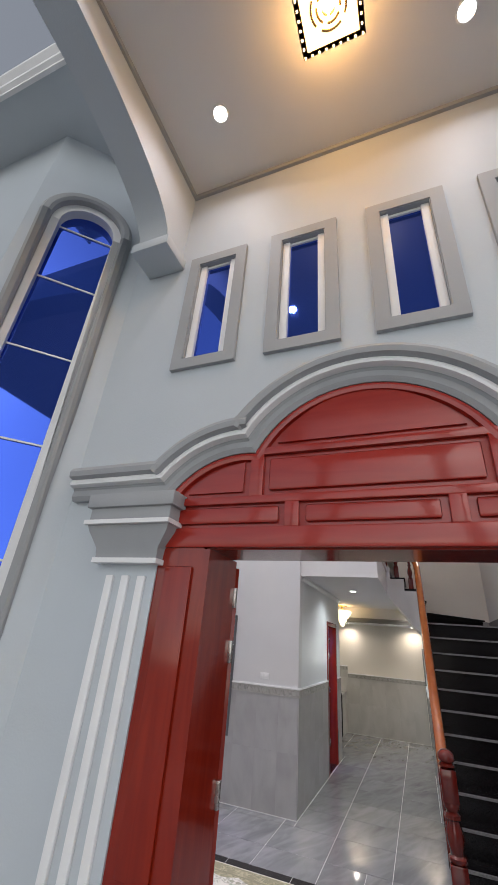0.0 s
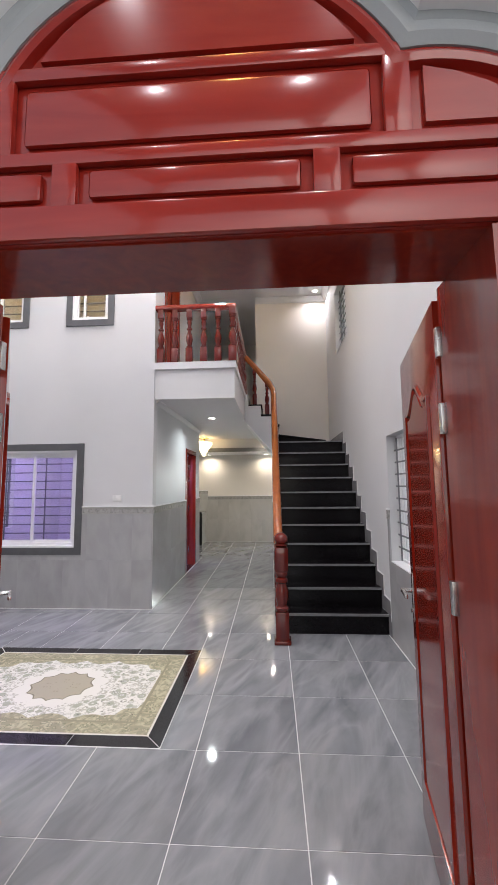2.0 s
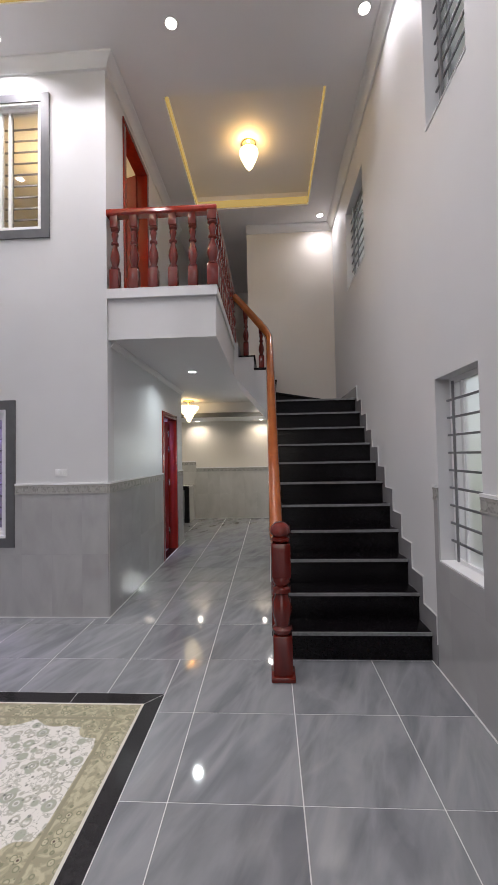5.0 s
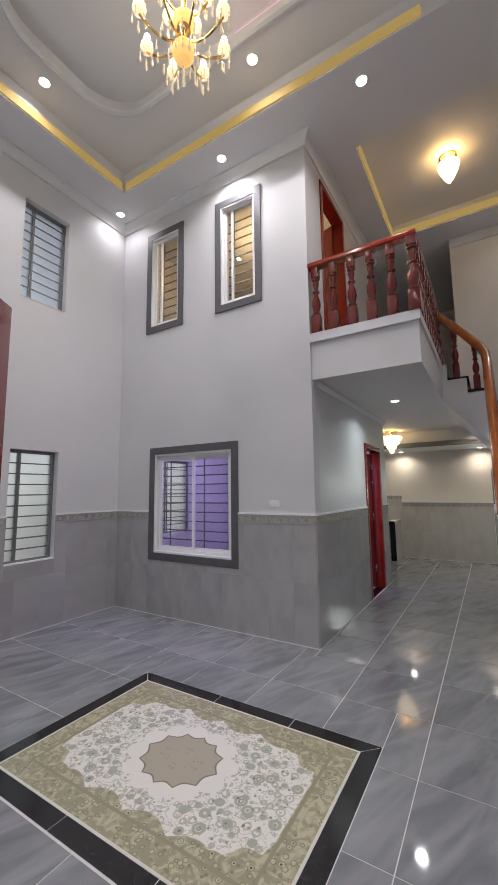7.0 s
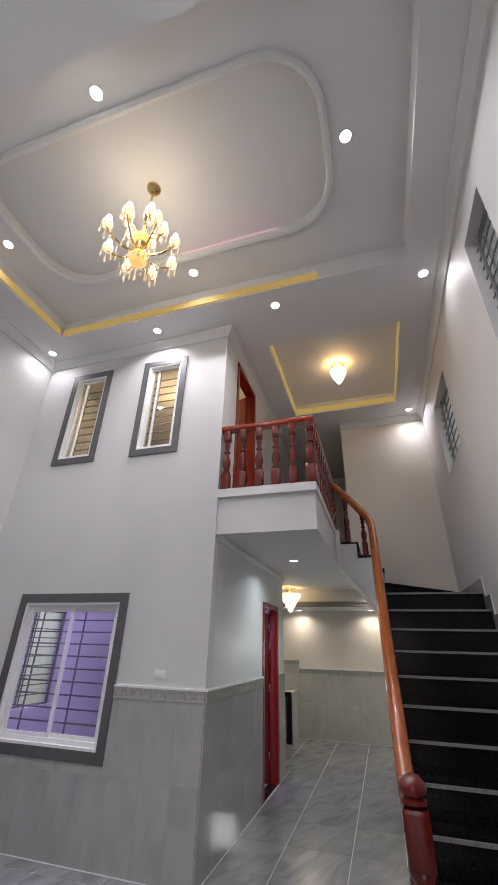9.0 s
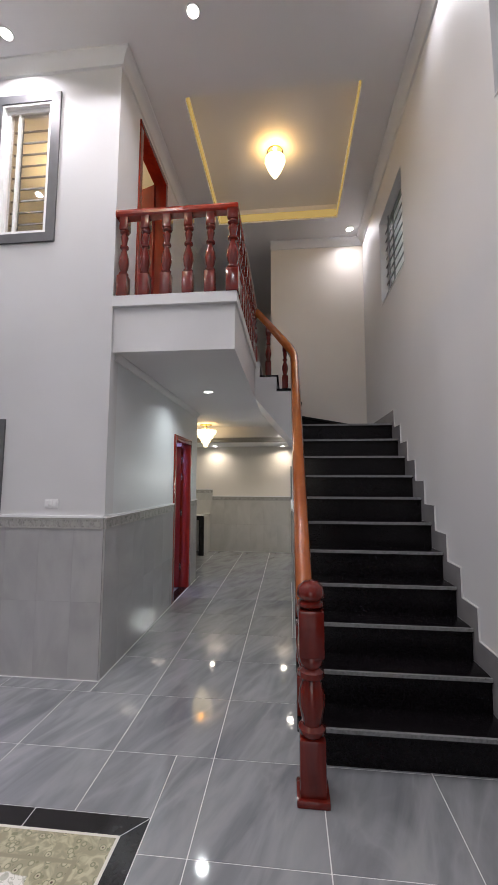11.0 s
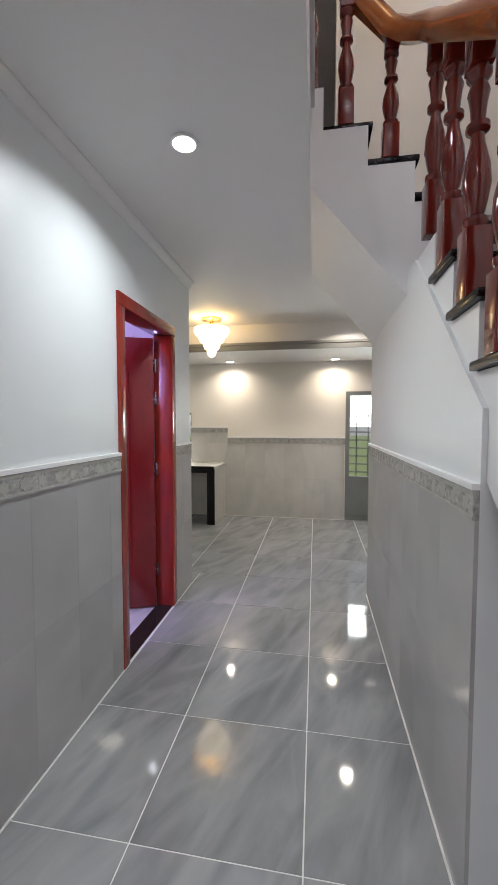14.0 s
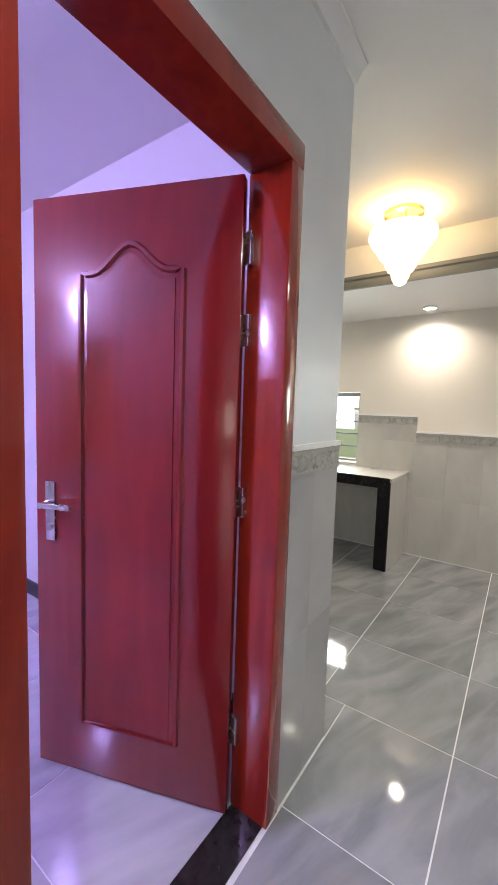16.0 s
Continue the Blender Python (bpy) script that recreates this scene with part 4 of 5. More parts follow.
back_door = thing("door_4", "grey metal glazed rear door with steel bars", "door", kind="structure")
a, b, _, z1 = DOOR_BACK
part("door_frame", wall_mesh("y", YE - 0.01, YE + 0.06, a, b, 0, z1, [(a + 0.06, b - 0.06, 0.06, z1 - 0.06)]), GREY_ALU, back_door)
part("door_rail", boxes((a + 0.06, b - 0.06, YE + 0.005, YE + 0.045, 0.58, 0.66)), GREY_ALU, back_door)
part("door_panel", boxes((a + 0.06, b - 0.06, YE + 0.015, YE + 0.035, 0.06, 0.58)), GREY_ALU, back_door)
pane_part("pane", boxes((a + 0.06, b - 0.06, YE + 0.024, YE + 0.028, 0.66, z1 - 0.06)), back_door)
for k in range(8):
    z = 0.72 + 0.12 * k
    part("bar", boxes((a + 0.06, b - 0.06, YE + 0.07, YE + 0.085, z - 0.008, z + 0.008)), BAR, back_door)
for f in (0.25, 0.5, 0.75):
    u = a + (b - a) * f
    part("bar", boxes((u - 0.008, u + 0.008, YE + 0.085, YE + 0.1, 0.62, 1.62)), BAR, back_door)

# ---- kitchen ----
tagged(part("ceiling_drop", prism(bmesh.new(), [(XL, YE), (XR, YE), (XR, 10.3)] + [(XR - 0.95 * math.sin(radians(q)), 10.75 - 0.45 * math.cos(radians(q))) for q in range(15, 91, 15)] + [(XL, 10.75)], "z", 2.37, ZL), CEIL),
       "lowered pale ceiling band along the kitchen wall", "ceiling", kind="structure")
lip = [(XL, 10.75, 2.37), (XR - 0.95, 10.75, 2.37)] + [(XR - 0.95 * math.sin(radians(q)), 10.75 - 0.45 * math.cos(radians(q)), 2.37) for q in range(75, 0, -15)]
tagged(part("trim_drop", sweep(bmesh.new(), lip, [(-0.004, -0.004), (0.02, -0.004), (0.03, 0.02), (0.03, 0.05), (0.045, 0.06), (0.045, 0.085), (-0.004, 0.1)]), CEIL_DARK), "dark grey edge moulding of the lowered ceiling", "trim", kind="structure")
counter = thing("kitchen_counter", "kitchen counter with pale tiled top and black granite edge", "counter")
part("countertop", boxes((XL, -1.36, 11.2, YE, 0.80, 0.835), bevel=0.004), KITCHEN_TILE, counter)
part("front_edge", boxes((XL, -1.375, 11.185, 11.2, 0.745, 0.838)), BLACK_STONE, counter, "black granite edge band")
part("end_panel", boxes((-1.46, -1.365, 11.2, YE, 0, 0.80)), KITCHEN_TILE, counter, "pale tiled end panel")
part("end_edge", boxes((-1.475, -1.365, 11.183, 11.2, 0, 0.80)), BLACK_STONE, counter, "black granite leg facing")
part("divider_panel", boxes((-2.8, -2.72, 11.2, YE, 0, 0.80)), KITCHEN_TILE, counter)

# ---- dado: base plaster, border band ----
Z_D, Z_B = 1.185, 1.29
BORDER = marble("patterned_border_tile", (0.2, 0.2, 0.19), (0.42, 0.41, 0.39), (0.55, 0.54, 0.5), 0.2, 9.0, 0.4, per=0.05, mottled=3.0)
MOTIF = mat("border_motif_glaze", (0.4, 0.39, 0.365), 0.2, grain=0.1, scale=20)


def border(parent, axis, face, sign, u0, u1, z0, z1):
    """A patterned border strip with a pale cap and round rosettes."""
    def b3(bm, a, b, d0, d1, c, d):
        lo, hi = sorted((face + sign * d0, face + sign * d1))
        if axis == "x":
            box(bm, lo, hi, a, b, c, d)
        else:
            box(bm, a, b, lo, hi, c, d)
    n = max(1, round((u1 - u0) / 0.3))
    for k in range(n):
        bm = bmesh.new()
        b3(bm, u0 + (u1 - u0) * k / n, u0 + (u1 - u0) * (k + 1) / n - 0.001, 0.0, 0.016, z0, z1 - 0.018)
        part("border_tile", bm, BORDER, parent)
    bm = bmesh.new()
    b3(bm, u0, u1, 0.0, 0.022, z1 - 0.018, z1)
    part("border_cap", bm, WHITE, parent)
    bm = bmesh.new()
    b3(bm, u0, u1, 0.016, 0.019, z0, z0 + 0.012)
    b3(bm, u0, u1, 0.016, 0.019, z1 - 0.034, z1 - 0.02)
    m = max(1, int((u1 - u0) / 0.1))
    zc, lobes = (z0 + z1 - 0.02) / 2, 6
    for k in range(m):
        u = u0 + (k + 0.5) * (u1 - u0) / m
        pts = []
        for i in range(12):
            r = 0.03 if i % 2 else 0.019
            pts.append((u + r * math.cos(math.pi * i / 6), zc + r * math.sin(math.pi * i / 6)))
        prism(bm, pts, axis, *sorted((face + sign * 0.016, face + sign * 0.0185)))
    part("border_relief", bm, MOTIF, parent)


border(w_back, "y", YB, -1, XL, W_LOW[0], Z_D, Z_B), border(w_back, "y", YB, -1, W_LOW[1], XH, Z_D, Z_B)
border(w_hall, "x", XH, 1, YB - 0.0, DOOR_BED[0], Z_D, Z_B), border(w_hall, "x", XH, 1, DOOR_BED[1], YK, Z_D, Z_B)
border(w_left, "x", XL, 1, YF1, W_SIDE_LOW[0], Z_D, Z_B), border(w_left, "x", XL, 1, W_SIDE_LOW[1], YB, Z_D, Z_B)
border(w_right, "x", XR, -1, YF1, W_SIDE_LOW[0], Z_D, Z_B), border(w_right, "x", XR, -1, W_SIDE_LOW[1], 5.14, Z_D, Z_B)
border(w_under, "x", 0.492, -1, 7.02, 9.21, Z_D, Z_B)
border(w_end, "y", YE, -1, -1.31, DOOR_BACK[0], 1.14, 1.245), border(w_end, "y", YE, -1, W_KITCHEN[1], -1.31, 1.30, 1.40)
tile_wall(w_back, "y", YB, -1, XL, XH, 0, Z_D, DADO_TILE, [W_LOW])
tile_wall(w_hall, "x", XH, 1, YB, YK, 0, Z_D, DADO_TILE, [DOOR_BED])
tile_wall(w_left, "x", XL, 1, YF1, YB, 0, Z_D, DADO_TILE, [W_SIDE_LOW])
tile_wall(w_right, "x", XR, -1, YF1, 5.14, 0, Z_D, DADO_TILE, [W_SIDE_LOW])
tile_wall(w_under, "x", 0.492, -1, 7.02, 9.21, 0, Z_D, DADO_TILE)
tile_wall(w_end, "y", YE, -1, XL, XR, 0, 1.14, KITCHEN_TILE, [DOOR_BACK, W_KITCHEN])
tile_wall(w_end, "y", YE, -1, XL, -1.31, 1.14, 1.30, KITCHEN_TILE, [W_KITCHEN])
tile_wall(w_left, "x", XL, 1, YK, YE, 0, 1.3, KITCHEN_TILE)

# white joint where the wall tiles meet the floor
for r in ((XL, XH + 0.012, YB - 0.019, YB - 0.012), (XH + 0.012, XH + 0.019, YB - 0.019, DOOR_BED[0]), (XH + 0.012, XH + 0.019, DOOR_BED[1], YK),
          (0.473, 0.48, 7.02, 9.21), (XL, 0.48, YE - 0.019, YE - 0.012), (XR - 0.019, XR - 0.012, YF1, 5.14), (XL + 0.012, XL + 0.019, YF1, YB - 0.019)):
    tagged(part("trim_floor_joint", boxes((*r, -0.002, 0.005)), GROUT), "white sealant joint along the wall foot", "joint", kind="structure")

# small plates on the walls
sw = thing("light_switch", "white plastic light switch on the wall", "switch", (-1.54, YB, 1.39))
part("plate", boxes((-0.06, 0.06, -0.008, 0, -0.036, 0.036), bevel=0.003), WHITE, sw)
for x in (-0.035, 0.0, 0.035):
    part("rocker", boxes((x - 0.014, x + 0.014, -0.012, -0.008, -0.024, 0.024), bevel=0.002), WHITE, sw)

# ---- lit rooms behind ----
tagged(part("bedroom_led", boxes((-3.6, -1.9, 8.3, 8.34, ZL - 0.02, ZL + 0.012), (-3.62, -3.58, 6.7, 8.3, ZL - 0.02, ZL + 0.012)), glow("violet_led", (0.7, 0.5, 1.0), 1.2)), "violet LED strip under the bedroom ceiling", "LED strip")
# added violet lamp, kept out of sight, lights the bedroom and door leaf
bed_fill = thing("ceiling_lamp", "unseen round violet lamp added to light the bedroom", "ceiling lamp", (-2.7, 6.45, ZL + 0.01))
part("shade", lathe(bmesh.new(), [(0.2, 0.0), (0.2, -0.05), (0.15, -0.08)], segs=24), glow("violet_fill_shade", (0.62, 0.5, 1.0), 3.0), bed_fill)
bulb("bedroom_lamp", -2.7, 6.5, ZL - 0.16, 150, 0.12, (0.55, 0.42, 1.0))
room_lamp = thing("ceiling_lamp", "warm lit ceiling lamp of the upper room", "ceiling lamp", (-2.3, 7.3, ZC))
part("shade", lathe(bmesh.new(), [(0.16, 0.0), (0.16, -0.05), (0.1, -0.1)], segs=24), glow("amber_shade", (1.0, 0.75, 0.35), 5.0), room_lamp)
bulb("upper_room_lamp", -2.3, 7.3, ZC - 0.25, 60, 0.1, (1.0, 0.7, 0.32))
PALE = marble("pale_bedroom_floor", (0.5, 0.5, 0.52), (0.62, 0.62, 0.64), (0.7, 0.7, 0.7), 0.15, 1.0, 0.3)
tagged(part("floor_upper", boxes((XL, XH - 0.13, YB + 0.15, YK - 0.13, ZU - 0.004, ZU + 0.0)), PALE), "pale tiled floor of the upper room", "floor", kind="structure")
tagged(part("skirting_bedroom", boxes((XL, XH - 0.131, YK - 0.145, YK - 0.131, 0, 0.1)), BLACK_TILE), "black skirting in the bedroom", "skirting", kind="structure")

# ---- lamps with shades ----
pend = thing("ceiling_lamp", "amber glass cone lamp glowing over the stairs", "ceiling lamp", (0.3, 7.45, ZC + 0.22))
part("canopy", lathe(bmesh.new(), [(0.1, 0), (0.1, -0.02), (0.06, -0.03)], segs=24), BRASS, pend)
part("stem", lathe(bmesh.new(), [(0.01, -0.02), (0.01, -0.1)], segs=10), BRASS, pend)
part("shade", lathe(bmesh.new(), [(0.10, -0.09), (0.125, -0.1), (0.13, -0.13), (0.115, -0.18), (0.09, -0.24), (0.06, -0.30), (0.035, -0.34), (0.01, -0.37)], segs=24), SHADE_LIT, pend, "glowing amber shade")
bulb("stair_lamp_light", 0.3, 7.45 - 0.06, ZC + 0.16, 16, 0.03, (1.0, 0.6, 0.2))

kl = thing("ceiling_lamp", "tiered crystal ceiling lamp glowing in the kitchen", "ceiling lamp", (-1.184, 10.4, ZL))
part("canopy", lathe(bmesh.new(), [(0.12, 0), (0.12, -0.02), (0.02, -0.03), (0.02, -0.12)], segs=32), BRASS, kl)
prof = [(0.17, -0.105), (0.205, -0.115), (0.21, -0.15), (0.185, -0.2), (0.16, -0.205), (0.155, -0.24), (0.13, -0.28), (0.105, -0.285), (0.1, -0.32), (0.08, -0.36), (0.06, -0.365), (0.055, -0.40), (0.035, -0.44), (0.01, -0.455)]
part("crystal_shade", lathe(bmesh.new(), prof, segs=32), glow("crystal_glow", (1.0, 0.82, 0.52), 2.2), kl, "glowing tiered crystal shade")
bulb("kitchen_lamp_light", -1.184, 10.34, ZL - 0.075, 7, 0.03, (1.0, 0.62, 0.22))


# ---- chandelier ----
CX, CY, CTOP = -1.28, 4.19, ZT + 0.14
ch = thing("chandelier", "brass chandelier with lit glass tulip shades and crystal drops", "chandelier", (CX, CY, CTOP))
part("canopy", lathe(bmesh.new(), [(0.075, 0), (0.07, -0.02), (0.045, -0.045), (0.015, -0.06)], segs=24), BRASS, ch)
part("stem", lathe(bmesh.new(), [(0.012, -0.05), (0.012, -0.4), (0.03, -0.42), (0.035, -0.5), (0.015, -0.56), (0.02, -0.75), (0.05, -0.85), (0.055, -0.95), (0.02, -1.05), (0.035, -1.12), (0.01, -1.18)], segs=16), BRASS, ch)
TULIP = glow("tulip_glass_glow", (1.0, 0.8, 0.5), 1.0)
AMBER = glow("amber_bowl_glow", (1.0, 0.6, 0.2), 0.8)
DROP = bmesh.new()
lathe(DROP, [(0.002, 0), (0.007, -0.012), (0.003, -0.03), (0.009, -0.06), (0.01, -0.075), (0.001, -0.1)], segs=6)
drop_mesh = finish(DROP, "crystal_drop", CRYSTAL)
tb = bmesh.new()
lathe(tb, [(0.015, 0.0), (0.04, 0.012), (0.051, 0.04), (0.047, 0.07), (0.034, 0.09), (0.028, 0.1)], segs=14)
tulip_mesh = finish(tb, "tulip_shade", TULIP, True)
bb = bmesh.new()
lathe(bb, [(0.012, 0.098), (0.022, 0.112), (0.027, 0.132), (0.022, 0.152), (0.004, 0.162)], segs=10)
bulb_mesh = finish(bb, "bulb", LIT, True)


def chandelier_arm(angle, r, z, lift):
    c, s = math.cos(angle), math.sin(angle)
    pts = []
    for i in range(9):
        f = i / 8
        pts.append((c * r * f, s * r * f, z - 0.1 * math.sin(math.pi * f * 0.9) * (1 - 0.3 * f) + lift * f * f))
    arm = part("arm", sweep(bmesh.new(), pts, [(-0.007, -0.007), (0.007, -0.007), (0.007, 0.007), (-0.007, 0.007)]), BRASS, ch)
    x, y, zz = pts[-1]
    place(tulip_mesh, "tulip_shade", arm, x, y, zz)
    place(bulb_mesh, "bulb", arm, x, y, zz)
    for k in range(5):
        q = 2 * math.pi * k / 5
        place(drop_mesh, "crystal_drop", arm, x + 0.05 * math.cos(q), y + 0.05 * math.sin(q), zz + 0.01)
    place(drop_mesh, "crystal_drop", arm, x, y, zz - 0.07)


for i in range(8):
    chandelier_arm(2 * math.pi * i / 8 + 0.2, 0.33, -1.0, 0.06)
for i in range(5):
    chandelier_arm(2 * math.pi * i / 5 + 0.5, 0.18, -0.72, 0.06)
part("bowl", lathe(bmesh.new(), [(0.01, -1.2), (0.055, -1.185), (0.082, -1.14), (0.085, -1.09), (0.065, -1.05)], segs=20), AMBER, ch, "amber glass bowl")
part("bowl", lathe(bmesh.new(), [(0.01, -0.92), (0.06, -0.9), (0.085, -0.86), (0.08, -0.82)], segs=20), AMBER, ch, "amber glass bowl")
for i in range(14):
    q = 2 * math.pi * i / 14
    place(drop_mesh, "crystal_drop", ch, 0.11 * math.cos(q), 0.11 * math.sin(q), -1.12)
    place(drop_mesh, "crystal_drop", ch, 0.2 * math.cos(q), 0.2 * math.sin(q), -1.08)
place(drop_mesh, "crystal_drop", ch, 0, 0, -1.22)
place(drop_mesh, "crystal_drop", ch, 0, 0, -1.31)
bulb("chandelier_light", CX, CY, CTOP - 0.62, 22, 0.22, (1.0, 0.82, 0.55))

# ---- porch ----
tagged(part("ceiling_porch", boxes((-1.27, 1.80, -2.2, YF0, 5.27, 5.4)), CEIL), "flat pale porch ceiling", "ceiling", kind="structure")


def side_arch(nm, x0, x1):
    pts = [(YF0, 4.40), (YF0, 5.27), (-2.2, 5.27), (-2.2, 4.4), (-1.95, 4.4)]
    n = 20
    for i in range(n + 1):
        a = math.pi * i / n
        pts.append((-0.1 - 1.82 * math.cos(a), 4.42 + 0.60 * math.sin(a)))
    bm = prism(bmesh.new(), pts, "x", x0, x1)
    tagged(part(nm, bm, PAINT_PORCH), "pale plastered arch beam of the porch", "arch", kind="structure")


side_arch("porch_arch_left", -1.27, -1.02), side_arch("porch_arch_right", 1.55, 1.80)
for x0, x1 in ((-1.30, -0.98), (1.52, 1.83)):
    tagged(part("arch_bracket", boxes((x0, x1, YF0 - 0.26, YF0, 4.33, 4.42), bevel=0.01), PAINT_PORCH), "plastered bracket carrying the porch arch", "bracket", kind="structure")
    tagged(part("porch_column", boxes((x0 + 0.03, x1 - 0.03, -2.2, -1.9, -0.01, 4.41), bevel=0.02), PAINT_PORCH), "square plastered porch column", "column", kind="structure")
panel = thing("ceiling_light_panel", "square gilt-framed ceiling light with a scroll pattern", "ceiling light", (0.30, 1.16, 5.27))
part("frame", wall_mesh("y", 0, 0.03, -0.2, 0.2, -0.2, 0.2, [(-0.165, 0.165, -0.165, 0.165)]), BRASS, panel).matrix_local = pose(0, 0, 0, 90, 0, 0)
part("diffuser", boxes((-0.165, 0.165, -0.165, 0.165, -0.018, -0.004)), glow("warm_panel_glow", (1.0, 0.78, 0.42), 1.6), panel)
bm = bmesh.new()
for r in (0.035, 0.07, 0.105):
    for k in range(4):
        a0 = k * math.pi / 2 + r * 9
        pts = [(r * math.cos(a0 + 1.2 * i / 8), r * math.sin(a0 + 1.2 * i / 8), -0.021) for i in range(9)]
        sweep(bm, pts, [(-0.006, -0.003), (0.006, -0.003), (0.006, 0.003), (-0.006, 0.003)])
part("scroll_pattern", bm, BRASS, panel, "gilt scrolls")
bm = bmesh.new()
for k in range(9):
    u = -0.182 + 0.0455 * k
    for x, y in ((u, -0.182), (u, 0.182), (-0.182, u), (0.182, u)):
        box(bm, x - 0.006, x + 0.006, y - 0.006, y + 0.006, -0.036, -0.029)
part("bead_row", bm, SHADE_LIT, panel, "row of small lit beads")
bulb("panel_light", 0.30, 1.16, 5.19, 27, 0.05, (1.0, 0.5, 0.13))

# bay with its tall arched window, set at 45 degrees
BM = pose(-1.45, YF0, 0, 0, 0, 225)       # local x runs away from the door wall, local y into the house is negative
bayw = thing("wall_bay", "pale grey bay wall with a tall arched window", "wall", kind="structure")
bayw.matrix_world = BM
g0, g1, spring = 0.20, 0.74, 4.72
half = (g1 - g0) / 2
opening = [(g0, 0.55), (g0, spring)] + [(g0 + half - half * math.cos(math.pi * i / 16), spring + half * math.sin(math.pi * i / 16)) for i in range(1, 16)] + [(g1, spring), (g1, 0.55)]
bm = bmesh.new()
box(bm, -0.05, g0, -0.2, 0.0, 0, 5.76), box(bm, g1, 0.9, -0.2, 0.0, 0, 5.76), box(bm, g0, g1, -0.2, 0.0, 0, 0.55)
prism(bm, [(g0, 5.76), (g1, 5.76)] + opening[1:-1][::-1], "y", -0.2, 0.0)
part("bay_wall_face", bm, PAINT_PORCH, bayw)
sec = [(0.0, 0.0), (0.05, 0.0), (0.065, 0.02), (0.065, 0.06), (0.04, 0.085), (0.0, 0.09)]
bm = sweep(bmesh.new(), [(u, 0.0, z) for u, z in opening], [(-s, k) for s, k in sec])
part("window_surround", bm, TRIM_PORCH, bayw, "grey moulded window surround")
bm = sweep(bmesh.new(), [(u, -0.05, z) for u, z in opening], [(-0.05, -0.06), (0.04, -0.06), (0.04, 0.0), (-0.05, 0.0)])
part("window_frame", bm, WHITE_PORCH, bayw, "white window frame")
part("pane", prism(bmesh.new(), opening, "y", -0.09, -0.08), FILM, bayw, "blue mirror glass")
bm = bmesh.new()
for z in (1.4, 2.1, 2.81, 3.49, 4.15, 4.72):
    box(bm, g0, g1, -0.08, -0.07, z - 0.006, z + 0.006)
part("glazing_bar", bm, WHITE_PORCH, bayw)
tagged(part("wall_bay_front", boxes((-4.23, -2.09, 1.306, 1.5, 0, 5.76)), PAINT_PORCH), "pale grey front face of the bay", "wall", kind="structure")
tagged(part("bay_eave", boxes((-4.6, -1.28, 0.9, YF0, 5.76, 5.86)), PAINT_PORCH), "flat grey eave slab over the bay", "eave", kind="structure")
bm = sweep(bmesh.new(), [(-4.6, 0.9, 5.7), (-1.28, 0.9, 5.7)], [(0, 0), (0.03, 0), (0.03, 0.04), (0.06, 0.06), (0.06, 0.11), (0.1, 0.15), (0.1, 0.2), (0, 0.2)])
tagged(part("trim_eave", bm, WHITE_PORCH), "white stepped moulding along the eave", "trim", kind="structure")
# cove moulding whose grey also draws the dark shadow gap at the ceiling
bm = boxes((-1.02, 1.55, YF0 - 0.025, YF0, 5.225, 5.27), (-1.02, -1.0, -1.9, YF0 - 0.025, 5.225, 5.27), (1.53, 1.55, -1.9, YF0 - 0.025, 5.225, 5.27))
tagged(part("trim_porch_ceiling", bm, TRIM_PORCH), "thin cove round the porch ceiling, grey for its shadow gap", "trim", kind="structure")

# daylight through the kitchen's openings
for x, z, w, h in ((0.82, 1.62, 0.5, 0.45), (-2.32, 1.4, 0.6, 0.36)):
    data = bpy.data.lights.new("window_daylight", "AREA")
    data.shape, data.size, data.size_y, data.energy, data.color = "RECTANGLE", w, h, 9, (0.92, 1.0, 0.96)
    new("window_daylight", data).matrix_world = look((x, YE + 0.16, z), (x, YE - 1, z - 0.3))

# ---- carpet-pattern tiles set into the floor ----
RX0, RX1, RY0, RY1 = -2.17, -0.21, 3.44, 4.815
BW = 0.105


